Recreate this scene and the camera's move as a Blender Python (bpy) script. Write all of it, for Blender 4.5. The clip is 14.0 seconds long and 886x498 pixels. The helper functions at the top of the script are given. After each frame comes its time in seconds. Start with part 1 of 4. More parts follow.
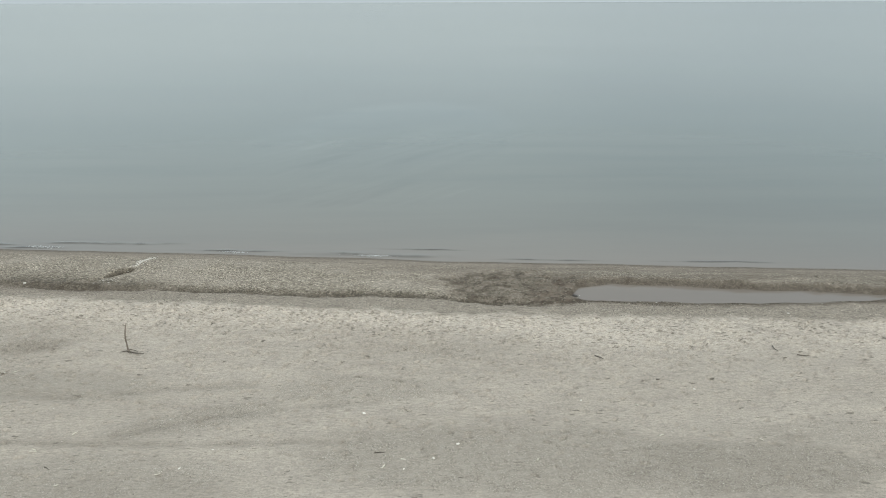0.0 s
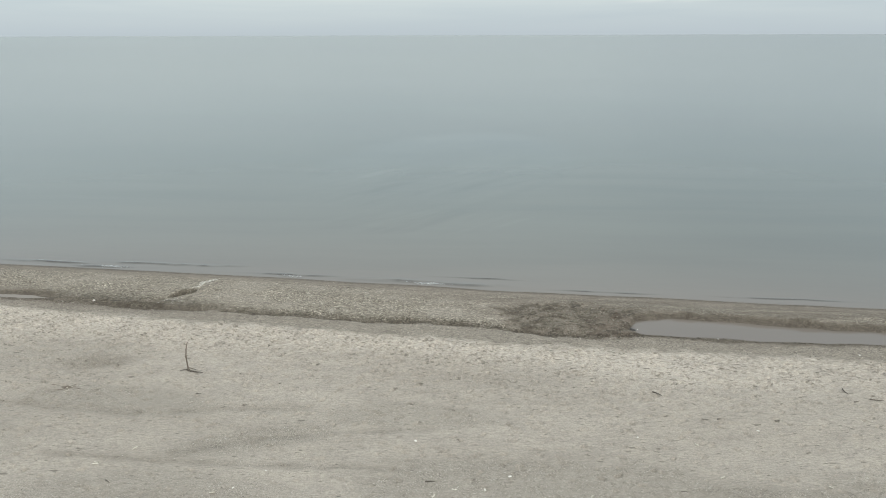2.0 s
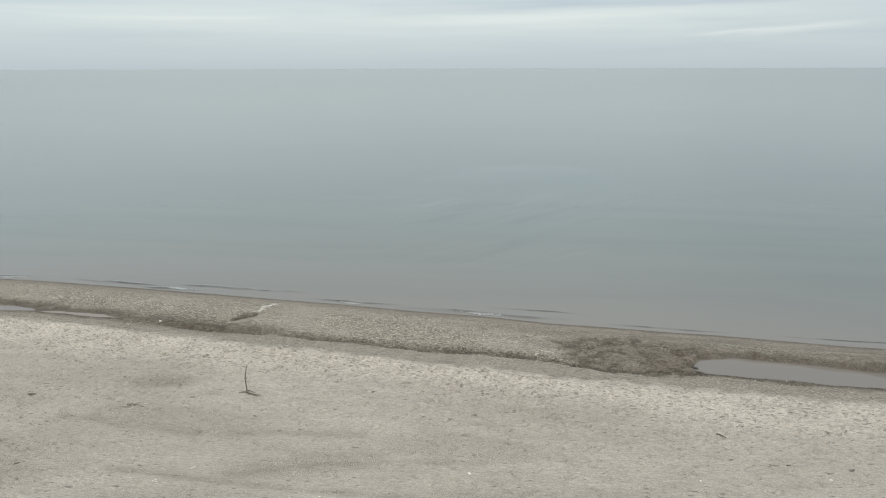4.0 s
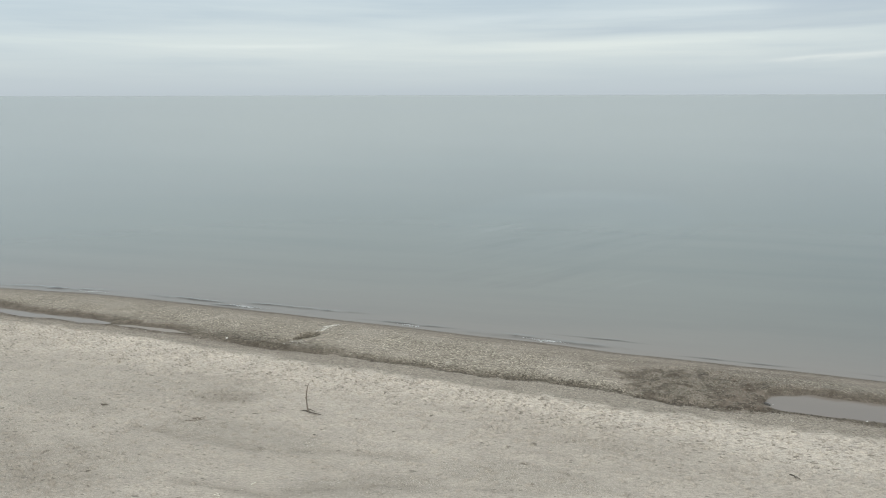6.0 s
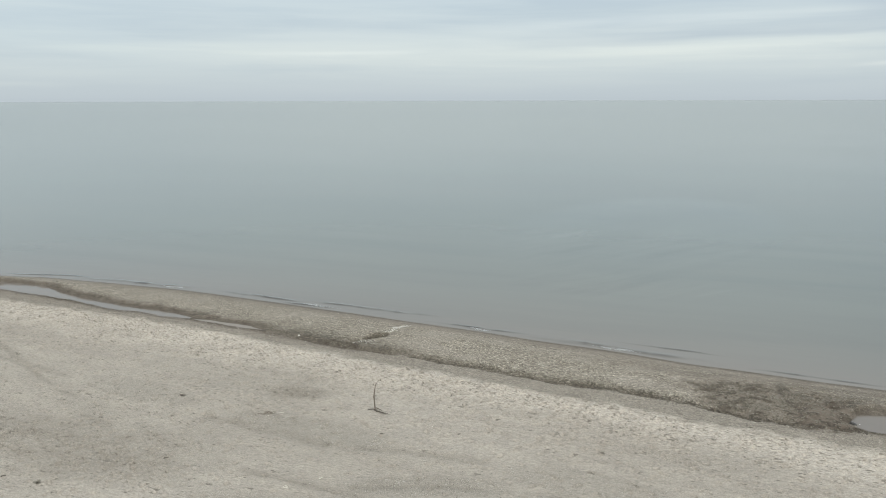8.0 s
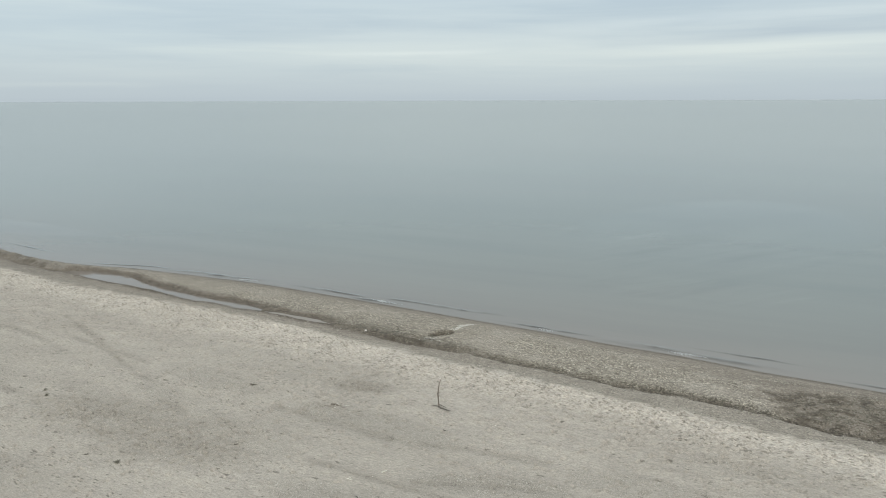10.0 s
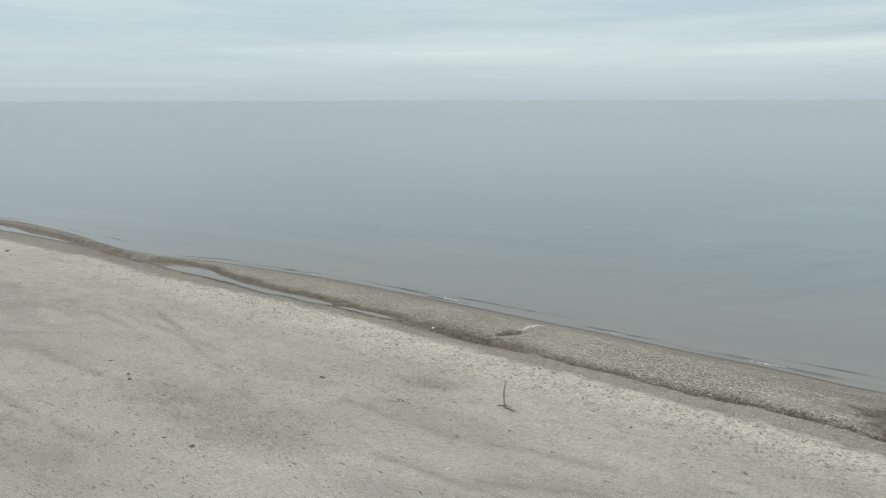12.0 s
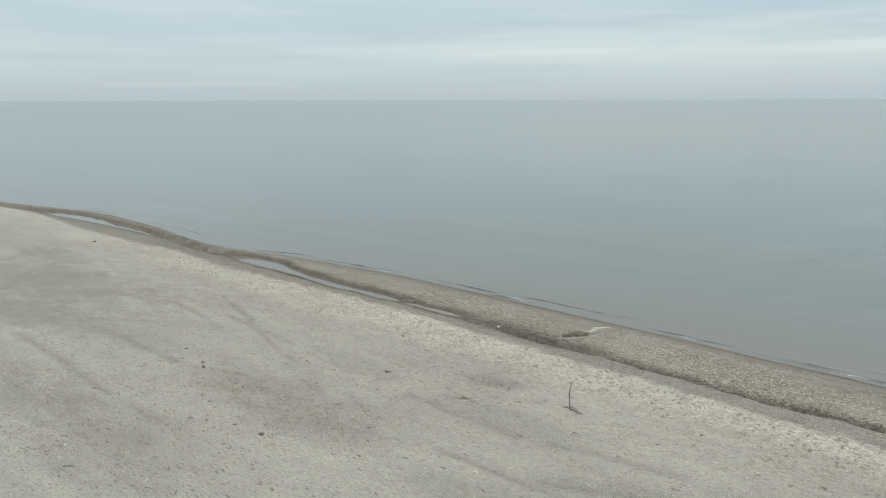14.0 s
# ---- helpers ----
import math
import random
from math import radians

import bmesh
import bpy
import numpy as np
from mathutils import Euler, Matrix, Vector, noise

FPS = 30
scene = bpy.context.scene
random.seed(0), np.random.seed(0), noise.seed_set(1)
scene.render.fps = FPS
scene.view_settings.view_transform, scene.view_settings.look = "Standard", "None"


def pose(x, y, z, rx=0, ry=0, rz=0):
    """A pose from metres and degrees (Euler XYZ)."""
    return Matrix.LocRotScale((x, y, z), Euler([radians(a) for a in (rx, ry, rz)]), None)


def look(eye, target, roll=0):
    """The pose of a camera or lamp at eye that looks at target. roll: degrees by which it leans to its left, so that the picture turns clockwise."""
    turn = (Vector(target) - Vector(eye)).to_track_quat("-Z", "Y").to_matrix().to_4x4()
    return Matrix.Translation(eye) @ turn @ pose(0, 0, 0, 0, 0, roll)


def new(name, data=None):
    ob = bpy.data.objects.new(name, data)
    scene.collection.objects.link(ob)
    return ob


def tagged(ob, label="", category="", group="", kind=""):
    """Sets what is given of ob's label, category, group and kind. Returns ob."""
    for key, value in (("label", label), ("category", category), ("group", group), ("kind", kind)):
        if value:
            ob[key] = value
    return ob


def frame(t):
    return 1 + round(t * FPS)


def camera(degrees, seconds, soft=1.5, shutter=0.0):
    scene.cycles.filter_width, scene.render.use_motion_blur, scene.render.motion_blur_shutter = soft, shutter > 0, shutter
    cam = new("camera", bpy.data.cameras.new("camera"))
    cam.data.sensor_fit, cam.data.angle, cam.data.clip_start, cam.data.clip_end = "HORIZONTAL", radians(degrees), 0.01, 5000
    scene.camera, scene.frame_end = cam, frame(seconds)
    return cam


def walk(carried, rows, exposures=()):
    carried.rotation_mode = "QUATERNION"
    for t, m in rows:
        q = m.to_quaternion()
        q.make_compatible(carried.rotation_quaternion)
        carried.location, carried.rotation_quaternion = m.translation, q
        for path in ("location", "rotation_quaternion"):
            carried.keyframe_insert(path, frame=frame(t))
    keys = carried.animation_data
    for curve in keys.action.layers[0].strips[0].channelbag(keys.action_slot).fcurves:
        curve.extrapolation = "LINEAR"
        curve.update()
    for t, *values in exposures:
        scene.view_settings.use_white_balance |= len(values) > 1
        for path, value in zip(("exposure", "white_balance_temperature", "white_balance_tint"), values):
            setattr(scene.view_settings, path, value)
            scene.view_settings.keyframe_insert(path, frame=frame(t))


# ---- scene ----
cam = camera(64.5, 14.0, soft=0.95)
PATH = [
    (0, (0.000, 0.000, 15.000), (-0.000, 94.254, -18.409), -0.16),
    (0.5, (-0.024, -0.008, 14.989), (-1.771, 94.554, -17.491), -0.16),
    (1, (-0.052, -0.011, 14.977), (-3.841, 94.841, -16.466), -0.14),
    (1.5, (-0.075, -0.014, 14.963), (-5.667, 95.057, -15.537), -0.17),
    (2, (-0.101, -0.016, 14.947), (-7.777, 95.256, -14.453), -0.17),
    (2.5, (-0.120, -0.017, 14.930), (-9.670, 95.380, -13.498), -0.17),
    (3, (-0.140, -0.013, 14.917), (-11.858, 95.458, -12.432), -0.15),
    (5.5, (-0.206, 0.043, 14.857), (-22.314, 94.966, -7.522), -0.14),
    (6, (-0.212, 0.034, 14.835), (-24.703, 94.530, -6.857), -0.12),
    (6.5, (-0.208, 0.017, 14.807), (-26.970, 93.989, -6.478), -0.11),
    (7, (-0.209, 0.010, 14.777), (-29.704, 93.228, -6.213), -0.10),
    (7.5, (-0.201, 0.021, 14.746), (-31.779, 92.565, -6.190), -0.14),
    (8, (-0.199, 0.037, 14.718), (-34.224, 91.710, -6.218), -0.15),
    (10.5, (-0.182, 0.118, 14.601), (-45.270, 86.883, -6.350), -0.14),
    (11, (-0.183, 0.135, 14.581), (-47.531, 85.689, -6.364), -0.11),
    (11.5, (-0.189, 0.153, 14.562), (-49.528, 84.572, -6.392), -0.15),
    (12, (-0.208, 0.167, 14.541), (-51.676, 83.300, -6.433), -0.14),
    (12.5, (-0.225, 0.180, 14.517), (-53.628, 82.077, -6.480), -0.16),
    (13, (-0.242, 0.188, 14.491), (-55.695, 80.717, -6.486), -0.14),
    (13.5, (-0.254, 0.194, 14.462), (-57.524, 79.430, -6.556), -0.18),
    (14, (-0.267, 0.197, 14.434), (-59.517, 77.961, -6.594), -0.14),
]
walk(cam, [(t, look(eye, target, roll)) for t, eye, target, roll in PATH],
     exposures=((0, 0, 6460, 8.5), (4, 0, 6500, 10), (7.5, 0, 6500, 10), (10.5, -0.05, 6390, 8.5), (14, -0.05, 6320, 6.4)))

# ---- sky and light ----
def sky_world():
    w = bpy.data.worlds.new("overcast_sky")
    scene.world = w
    w.use_nodes = True
    nt = w.node_tree
    nt.nodes.clear()
    N = Nodes(nt)
    way = N.add("ShaderNodeTexCoord").outputs["Generated"]
    z = N.add("ShaderNodeSeparateXYZ", Vector=way).outputs["Z"]
    # cloud deck: brightness by height over the horizon
    deck = N.ramp(z, [(0.0, (0.53, 0.602, 0.648)), (0.03, (0.592, 0.668, 0.698)), (0.06, (0.652, 0.728, 0.746)), (0.085, (0.645, 0.726, 0.752)),
                      (0.15, (0.592, 0.693, 0.748)), (0.26, (0.648, 0.733, 0.772)), (0.55, (0.93, 1.01, 1.05)), (1.0, (1.12, 1.18, 1.21))])
    # long flat streaks of thinner and thicker cloud
    low = N.add("ShaderNodeMapping", Vector=way, Scale=(1.5, 1.5, 21.0), Rotation=(0.0, 0.055, 0.0)).outputs[0]
    streak = N.add("ShaderNodeTexNoise", Vector=low, Scale=1.7, Detail=5.0, Roughness=0.5, Distortion=0.5).outputs[0]
    fine = N.add("ShaderNodeTexNoise", Vector=N.add("ShaderNodeMapping", Vector=way, Scale=(3.2, 3.2, 52.0)).outputs[0],
                 Scale=1.7, Detail=4.0, Roughness=0.55).outputs[0]
    both = N.math("ADD", N.math("MULTIPLY", streak, 0.72), N.math("MULTIPLY", fine, 0.28))
    patch = N.ramp(both, [(0.34, (0.87, 0.90, 0.935)), (0.47, (0.975, 0.985, 0.99)), (0.56, (1.025, 1.025, 1.015)), (0.68, (1.11, 1.095, 1.05))])
    near = N.ramp(z, [(0.0, (0, 0, 0)), (0.05, (0.8,) * 3), (0.3, (1, 1, 1))])
    cloud = N.mix(near, deck, N.mix(1.0, deck, patch, "MULTIPLY"))
    # named clouds: a bright band and a slit over the sea to the east, a blue-grey bank above them
    spread = N.add("ShaderNodeSeparateXYZ", Vector=way)
    side = N.math("MULTIPLY", N.math("ARCTAN2", spread.outputs[0], spread.outputs[1]), 57.3)
    up = N.math("ADD", N.math("MULTIPLY", z, 57.3), N.math("MULTIPLY", N.math("SUBTRACT", streak, 0.5), 1.6))

    def bank(at, tall, middle, broad, slope):
        a = N.math("DIVIDE", N.math("SUBTRACT", N.math("SUBTRACT", up, at), N.math("MULTIPLY", N.math("SUBTRACT", side, middle), slope)), tall)
        b = N.math("DIVIDE", N.math("SUBTRACT", side, middle), broad)
        return N.math("EXPONENT", N.math("MULTIPLY", N.math("ADD", N.math("MULTIPLY", a, a), N.math("POWER", N.math("ABSOLUTE", b), 4.0)), -1.0))
    def shelf(at, lift, tall, soft):
        """A cloud with a crisp lower rim that thins out upward: how far a way lies in it."""
        rim = N.math("ADD", at, N.math("MULTIPLY", side, lift))
        over = N.math("SUBTRACT", N.math("ADD", up, N.math("MULTIPLY", N.math("SUBTRACT", fine, 0.5), 0.5)), rim)
        crisp = N.ramp(N.math("ADD", N.math("DIVIDE", over, soft), 0.5), [(0.0, (0,) * 3), (1.0, (1,) * 3)])
        return N.math("MULTIPLY", crisp, N.math("EXPONENT", N.math("DIVIDE", N.math("MAXIMUM", over, 0.0), -tall)))

    def span(west, east, soft):
        """1 between two bearings, fading out over soft degrees."""
        a = N.ramp(N.math("ADD", N.math("DIVIDE", N.math("SUBTRACT", side, west), soft), 0.5), [(0.0, (0,) * 3), (1.0, (1,) * 3)])
        b = N.ramp(N.math("ADD", N.math("DIVIDE", N.math("SUBTRACT", east, side), soft), 0.5), [(0.0, (0,) * 3), (1.0, (1,) * 3)])
        return N.math("MULTIPLY", a, b)
    # pale band low over the sea, the slit, the blue-grey shelf over the band, the bluer sky to the west
    cloud = N.mix(bank(3.4, 1.2, -12.0, 23.0, 0.01), cloud, N.mix(1.0, cloud, (1.085, 1.065, 1.035), "MULTIPLY"))
    cloud = N.mix(bank(3.75, 0.3, 1.0, 13.0, 0.028), cloud, N.mix(1.0, cloud, (1.09, 1.075, 1.05), "MULTIPLY"))
    cloud = N.mix(bank(3.55, 0.2, -28.5, 6.0, 0.0), cloud, N.mix(1.0, cloud, (1.07, 1.06, 1.05), "MULTIPLY"))
    cloud = N.mix(bank(2.45, 0.2, 15.0, 5.0, 0.05), cloud, N.mix(1.0, cloud, (1.22, 1.17, 1.12), "MULTIPLY"))
    cloud = N.mix(N.math("MULTIPLY", shelf(4.1, 0.028, 0.9, 0.3), span(-9.0, 40.0, 18.0)), cloud, N.mix(1.0, cloud, (0.84, 0.86, 0.905), "MULTIPLY"))
    cloud = N.mix(bank(5.6, 0.35, -2.0, 13.0, 0.03), cloud, N.mix(1.0, cloud, (1.10, 1.08, 1.06), "MULTIPLY"))
    cloud = N.mix(bank(6.0, 0.8, 14.0, 5.0, 0.0), cloud, N.mix(1.0, cloud, (0.90, 0.91, 0.94), "MULTIPLY"))
    cloud = N.mix(bank(4.9, 1.9, -56.0, 14.0, 0.0), cloud, N.mix(1.0, cloud, (0.90, 0.93, 0.965), "MULTIPLY"))
    cloud = N.mix(bank(0.85, 0.2, -56.0, 8.0, 0.0), cloud, N.mix(1.0, cloud, (1.06, 1.05, 1.03), "MULTIPLY"))
    # high dark cloud, out of view, added to darken the eastern water
    cloud = N.mix(bank(16.0, 9.0, 34.0, 24.0, 0.0), cloud, N.mix(1.0, cloud, (0.72, 0.75, 0.79), "MULTIPLY"))
    # the veiled sun
    glow = N.math("POWER", N.math("MAXIMUM", N.add("ShaderNodeVectorMath", operation="DOT_PRODUCT", Vector=way, Vector_001=tuple(SUN_WAY)).outputs["Value"], 0.0), 7.0)
    cloud = N.mix(1.0, cloud, N.mix(glow, (1, 1, 1, 1), (1.45, 1.40, 1.30, 1)), "MULTIPLY")
    clear = N.add("ShaderNodeTexSky")
    clear.sky_type, clear.sun_disc = "NISHITA", False
    clear.sun_elevation, clear.sun_rotation = SUN_UP, SUN_TURN
    a = N.add("ShaderNodeBackground", Color=clear.outputs[0], Strength=0.08)
    b = N.add("ShaderNodeBackground", Color=cloud, Strength=1.0)
    out = N.add("ShaderNodeMixShader", Fac=0.93)
    nt.links.new(a.outputs[0], out.inputs[1])
    nt.links.new(b.outputs[0], out.inputs[2])
    nt.links.new(out.outputs[0], nt.nodes.new("ShaderNodeOutputWorld").inputs[0])


class Nodes:
    """Short ways to add nodes to a tree."""
    def __init__(self, tree):
        self.tree = tree

    def set(self, node, name, value):
        key = int(name[1:]) if name[0] == "_" else name
        if isinstance(key, str) and key.endswith("_001"):
            key = 1
        spot = node.inputs[key]
        if isinstance(value, bpy.types.NodeSocket):
            self.tree.links.new(value, spot)
        elif isinstance(value, bpy.types.Node):
            self.tree.links.new(value.outputs[0], spot)
        else:
            spot.default_value = value

    def add(self, kind, operation=None, **values):
        node = self.tree.nodes.new(kind)
        if operation:
            node.operation = operation
        for name, value in values.items():
            self.set(node, name, value)
        return node

    def math(self, operation, a, b=0.0):
        return self.add("ShaderNodeMath", operation=operation, _0=a, _1=b).outputs[0]

    def ramp(self, value, stops):
        node = self.add("ShaderNodeValToRGB", Fac=value)
        ramp = node.color_ramp
        while len(ramp.elements) < len(stops):
            ramp.elements.new(0.5)
        for spot, (at, colour) in zip(ramp.elements, stops):
            spot.position = at
            spot.color = (*colour[:3], 1)
        return node.outputs[0]

    def mix(self, amount, a, b, blend="MIX"):
        node = self.tree.nodes.new("ShaderNodeMix")
        node.data_type, node.blend_type = "RGBA", blend
        for key, value in ((0, amount), (6, a), (7, b)):
            spot = node.inputs[key]
            if isinstance(value, bpy.types.NodeSocket):
                self.tree.links.new(value, spot)
            else:
                spot.default_value = value if key == 0 else (*value[:3], 1)
        return node.outputs[2]


SUN_UP, SUN_SIDE = radians(46), radians(140)      # height of the veiled sun; turn eastward from straight out to sea
SUN_TURN = SUN_SIDE
SUN_WAY = Vector((math.sin(SUN_SIDE) * math.cos(SUN_UP), math.cos(SUN_SIDE) * math.cos(SUN_UP), math.sin(SUN_UP)))
sky_world()
sun = new("sun", bpy.data.lights.new("sun", "SUN"))
sun.data.energy, sun.data.angle, sun.data.color = 1.5, radians(40), (1.0, 0.96, 0.9)
sun.matrix_world = look(SUN_WAY * 50, (0, 0, 0))


# ---- materials ----
def material(name):
    m = bpy.data.materials.new(name)
    m.use_nodes = True
    N = Nodes(m.node_tree)
    return m, N, m.node_tree.nodes["Principled BSDF"]


def bumped(N, shader, height, strength, distance):
    N.set(shader, "Normal", N.add("ShaderNodeBump", Height=height, Strength=strength, Distance=distance))


def sand_material():
    m, N, s = material("beach_sand")
    place = N.add("ShaderNodeNewGeometry").outputs["Position"]
    zones = N.add("ShaderNodeAttribute")
    zones.attribute_name = "zones"
    part_of = N.add("ShaderNodeSeparateColor", Color=zones.outputs["Color"])
    gravel, wet, coarse = part_of.outputs[0], part_of.outputs[1], part_of.outputs[2]
    pale = N.add("ShaderNodeAttribute")
    pale.attribute_name = "pale"

    def noise_at(scale, detail=4.0, rough=0.55, stretch=(1, 1, 1)):
        v = N.add("ShaderNodeMapping", Vector=place, Scale=stretch).outputs[0]
        return N.add("ShaderNodeTexNoise", Vector=v, Scale=scale, Detail=detail, Roughness=rough).outputs[0]

    broad = noise_at(0.16, 5.0, 0.6, (0.55, 1.2, 1))
    middle = noise_at(0.9, 5.0, 0.62, (0.7, 1.2, 1))
    grain = noise_at(14.0, 4.0, 0.75)
    sand = N.ramp(broad, [(0.3, (0.320, 0.290, 0.249)), (0.5, (0.358, 0.326, 0.281)), (0.7, (0.394, 0.360, 0.312))])
    sand = N.mix(0.6, sand, N.ramp(middle, [(0.3, (0.86, 0.86, 0.87)), (0.5, (1, 1, 1)), (0.72, (1.12, 1.11, 1.09))]), "MULTIPLY")
    sand = N.mix(0.7, sand, N.ramp(grain, [(0.32, (0.64, 0.64, 0.65)), (0.5, (1, 1, 1)), (0.68, (1.32, 1.31, 1.28))]), "MULTIPLY")
    sand = N.mix(N.math("ADD", 0.5, N.math("MULTIPLY", pale.outputs["Fac"], 0.4)), sand, N.ramp(noise_at(8.0, 3.0, 0.65, (0.45, 1.6, 1)), [(0.36, (0.70, 0.695, 0.685)), (0.5, (1, 1, 1)), (0.66, (1.2, 1.195, 1.19))]), "MULTIPLY")
    sand = N.mix(pale.outputs["Fac"], sand, N.mix(1.0, sand, (1.31, 1.31, 1.315), "MULTIPLY"))
    # scuffed pits, their shade painted into the colour, thick in the trodden zone
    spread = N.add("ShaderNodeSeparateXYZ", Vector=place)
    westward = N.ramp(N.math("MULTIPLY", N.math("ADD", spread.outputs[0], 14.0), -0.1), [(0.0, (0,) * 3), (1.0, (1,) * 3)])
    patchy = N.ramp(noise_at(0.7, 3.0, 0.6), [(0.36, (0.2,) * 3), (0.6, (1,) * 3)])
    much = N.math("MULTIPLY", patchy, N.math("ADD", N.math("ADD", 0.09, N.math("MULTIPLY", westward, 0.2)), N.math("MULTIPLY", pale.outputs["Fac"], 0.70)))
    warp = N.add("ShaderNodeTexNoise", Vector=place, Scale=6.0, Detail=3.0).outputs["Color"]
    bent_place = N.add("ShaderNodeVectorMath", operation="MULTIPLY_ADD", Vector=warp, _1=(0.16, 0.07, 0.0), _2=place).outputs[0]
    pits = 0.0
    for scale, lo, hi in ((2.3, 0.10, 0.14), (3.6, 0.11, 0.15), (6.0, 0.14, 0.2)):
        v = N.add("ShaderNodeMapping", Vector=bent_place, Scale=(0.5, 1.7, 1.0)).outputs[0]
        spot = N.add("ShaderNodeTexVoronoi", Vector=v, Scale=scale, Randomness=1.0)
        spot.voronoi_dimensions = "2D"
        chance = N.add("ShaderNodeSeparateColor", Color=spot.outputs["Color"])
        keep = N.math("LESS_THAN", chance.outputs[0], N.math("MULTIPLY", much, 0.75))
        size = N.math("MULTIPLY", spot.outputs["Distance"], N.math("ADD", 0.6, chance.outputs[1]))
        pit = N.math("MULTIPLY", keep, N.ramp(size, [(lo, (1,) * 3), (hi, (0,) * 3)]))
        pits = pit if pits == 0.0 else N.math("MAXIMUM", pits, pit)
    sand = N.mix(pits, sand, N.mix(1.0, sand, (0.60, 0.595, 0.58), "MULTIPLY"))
    # small stones and shell grit, cell by cell
    cells = N.add("ShaderNodeTexVoronoi", Vector=place, Scale=42.0, Randomness=1.0)
    tone = N.add("ShaderNodeSeparateColor", Color=cells.outputs["Color"]).outputs[0]
    big = N.add("ShaderNodeTexVoronoi", Vector=place, Scale=24.0, Randomness=1.0)
    tone2 = N.add("ShaderNodeSeparateColor", Color=big.outputs["Color"]).outputs[1]
    stones = N.ramp(tone, [(0.0, (0.075, 0.067, 0.055)), (0.35, (0.165, 0.151, 0.127)), (0.7, (0.255, 0.236, 0.203)), (0.95, (0.37, 0.345, 0.3)), (1.0, (0.5, 0.48, 0.43))])
    stones = N.mix(0.65, stones, N.ramp(tone2, [(0.0, (0.085, 0.077, 0.064)), (0.5, (0.2, 0.184, 0.156)), (0.85, (0.30, 0.278, 0.24)), (1.0, (0.44, 0.42, 0.37))]))
    stones = N.mix(0.35, stones, N.ramp(noise_at(5.5, 4.0, 0.7, (0.5, 1.6, 1)), [(0.34, (0.80, 0.79, 0.77)), (0.5, (1, 1, 1)), (0.66, (1.18, 1.18, 1.17))]), "MULTIPLY")
    stones = N.mix(0.5, stones, N.ramp(middle, [(0.3, (0.8, 0.79, 0.77)), (0.55, (1, 1, 1)), (0.75, (1.15, 1.14, 1.12))]), "MULTIPLY")
    # larger dark pebbles and pale shells among them
    flat = N.add("ShaderNodeMapping", Vector=place, Scale=(0.8, 1.25, 1.0)).outputs[0]
    large = N.add("ShaderNodeTexVoronoi", Vector=flat, Scale=14.0, Randomness=1.0)
    odd = N.add("ShaderNodeSeparateColor", Color=large.outputs["Color"]).outputs[0]
    stones = N.mix(0.9, stones, N.ramp(odd, [(0.0, (0.40, 0.39, 0.38)), (0.2, (0.68, 0.67, 0.66)), (0.45, (0.98, 0.98, 0.98)), (0.78, (1.12, 1.12, 1.12)), (0.92, (1.3, 1.3, 1.29)), (1.0, (1.8, 1.8, 1.78))]), "MULTIPLY")
    grit = N.ramp(tone, [(0.0, (0.13, 0.116, 0.096)), (0.3, (0.25, 0.227, 0.19)), (0.8, (0.35, 0.32, 0.274)), (0.95, (0.45, 0.42, 0.37)), (1.0, (0.62, 0.60, 0.55))])
    gritty = N.math("MULTIPLY", coarse, N.ramp(noise_at(2.2, 5.0, 0.7), [(0.3, (0.25,) * 3), (0.62, (1, 1, 1))]))
    colour = N.mix(gritty, sand, grit)
    colour = N.mix(gravel, colour, N.mix(1.0, stones, (1.45, 1.415, 1.375), "MULTIPLY"))
    # brown silt, smooth and fine
    silt = N.ramp(noise_at(2.4, 5.0, 0.7, (0.5, 1.8, 1)), [(0.3, (0.175, 0.142, 0.113)), (0.5, (0.24, 0.204, 0.168)), (0.7, (0.295, 0.263, 0.225))])
    silt = N.mix(0.6, silt, N.ramp(grain, [(0.32, (0.72,) * 3), (0.68, (1.25,) * 3)]), "MULTIPLY")
    colour = N.mix(zones.outputs["Alpha"], colour, silt)
    damp = N.math("MULTIPLY", wet, N.ramp(noise_at(3.2, 5.0, 0.7), [(0.28, (0.6,) * 3), (0.6, (1, 1, 1))]))
    colour = N.mix(damp, colour, N.mix(1.0, colour, (0.335, 0.318, 0.288), "MULTIPLY"))
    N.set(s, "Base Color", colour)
    N.set(s, "Roughness", N.ramp(damp, [(0.0, (0.95,) * 3), (1.0, (0.62,) * 3)]))
    N.set(s, "Specular IOR Level", 0.25)
    lumps = noise_at(6.5, 3.0, 0.62, (0.6, 1.6, 1))
    trodden = N.math("ADD", 0.75, N.math("MULTIPLY", much, 1.1))
    height = N.math("ADD", N.math("MULTIPLY", N.math("MULTIPLY", lumps, trodden), 1.9), N.math("MULTIPLY", grain, 0.5))
    height = N.math("ADD", height, N.math("MULTIPLY", N.math("MULTIPLY", cells.outputs["Distance"], -0.6), N.math("ADD", gravel, N.math("MULTIPLY", coarse, 0.5))))
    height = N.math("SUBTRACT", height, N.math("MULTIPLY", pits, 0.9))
    bumped(N, s, height, 0.8, 0.055)
    return m


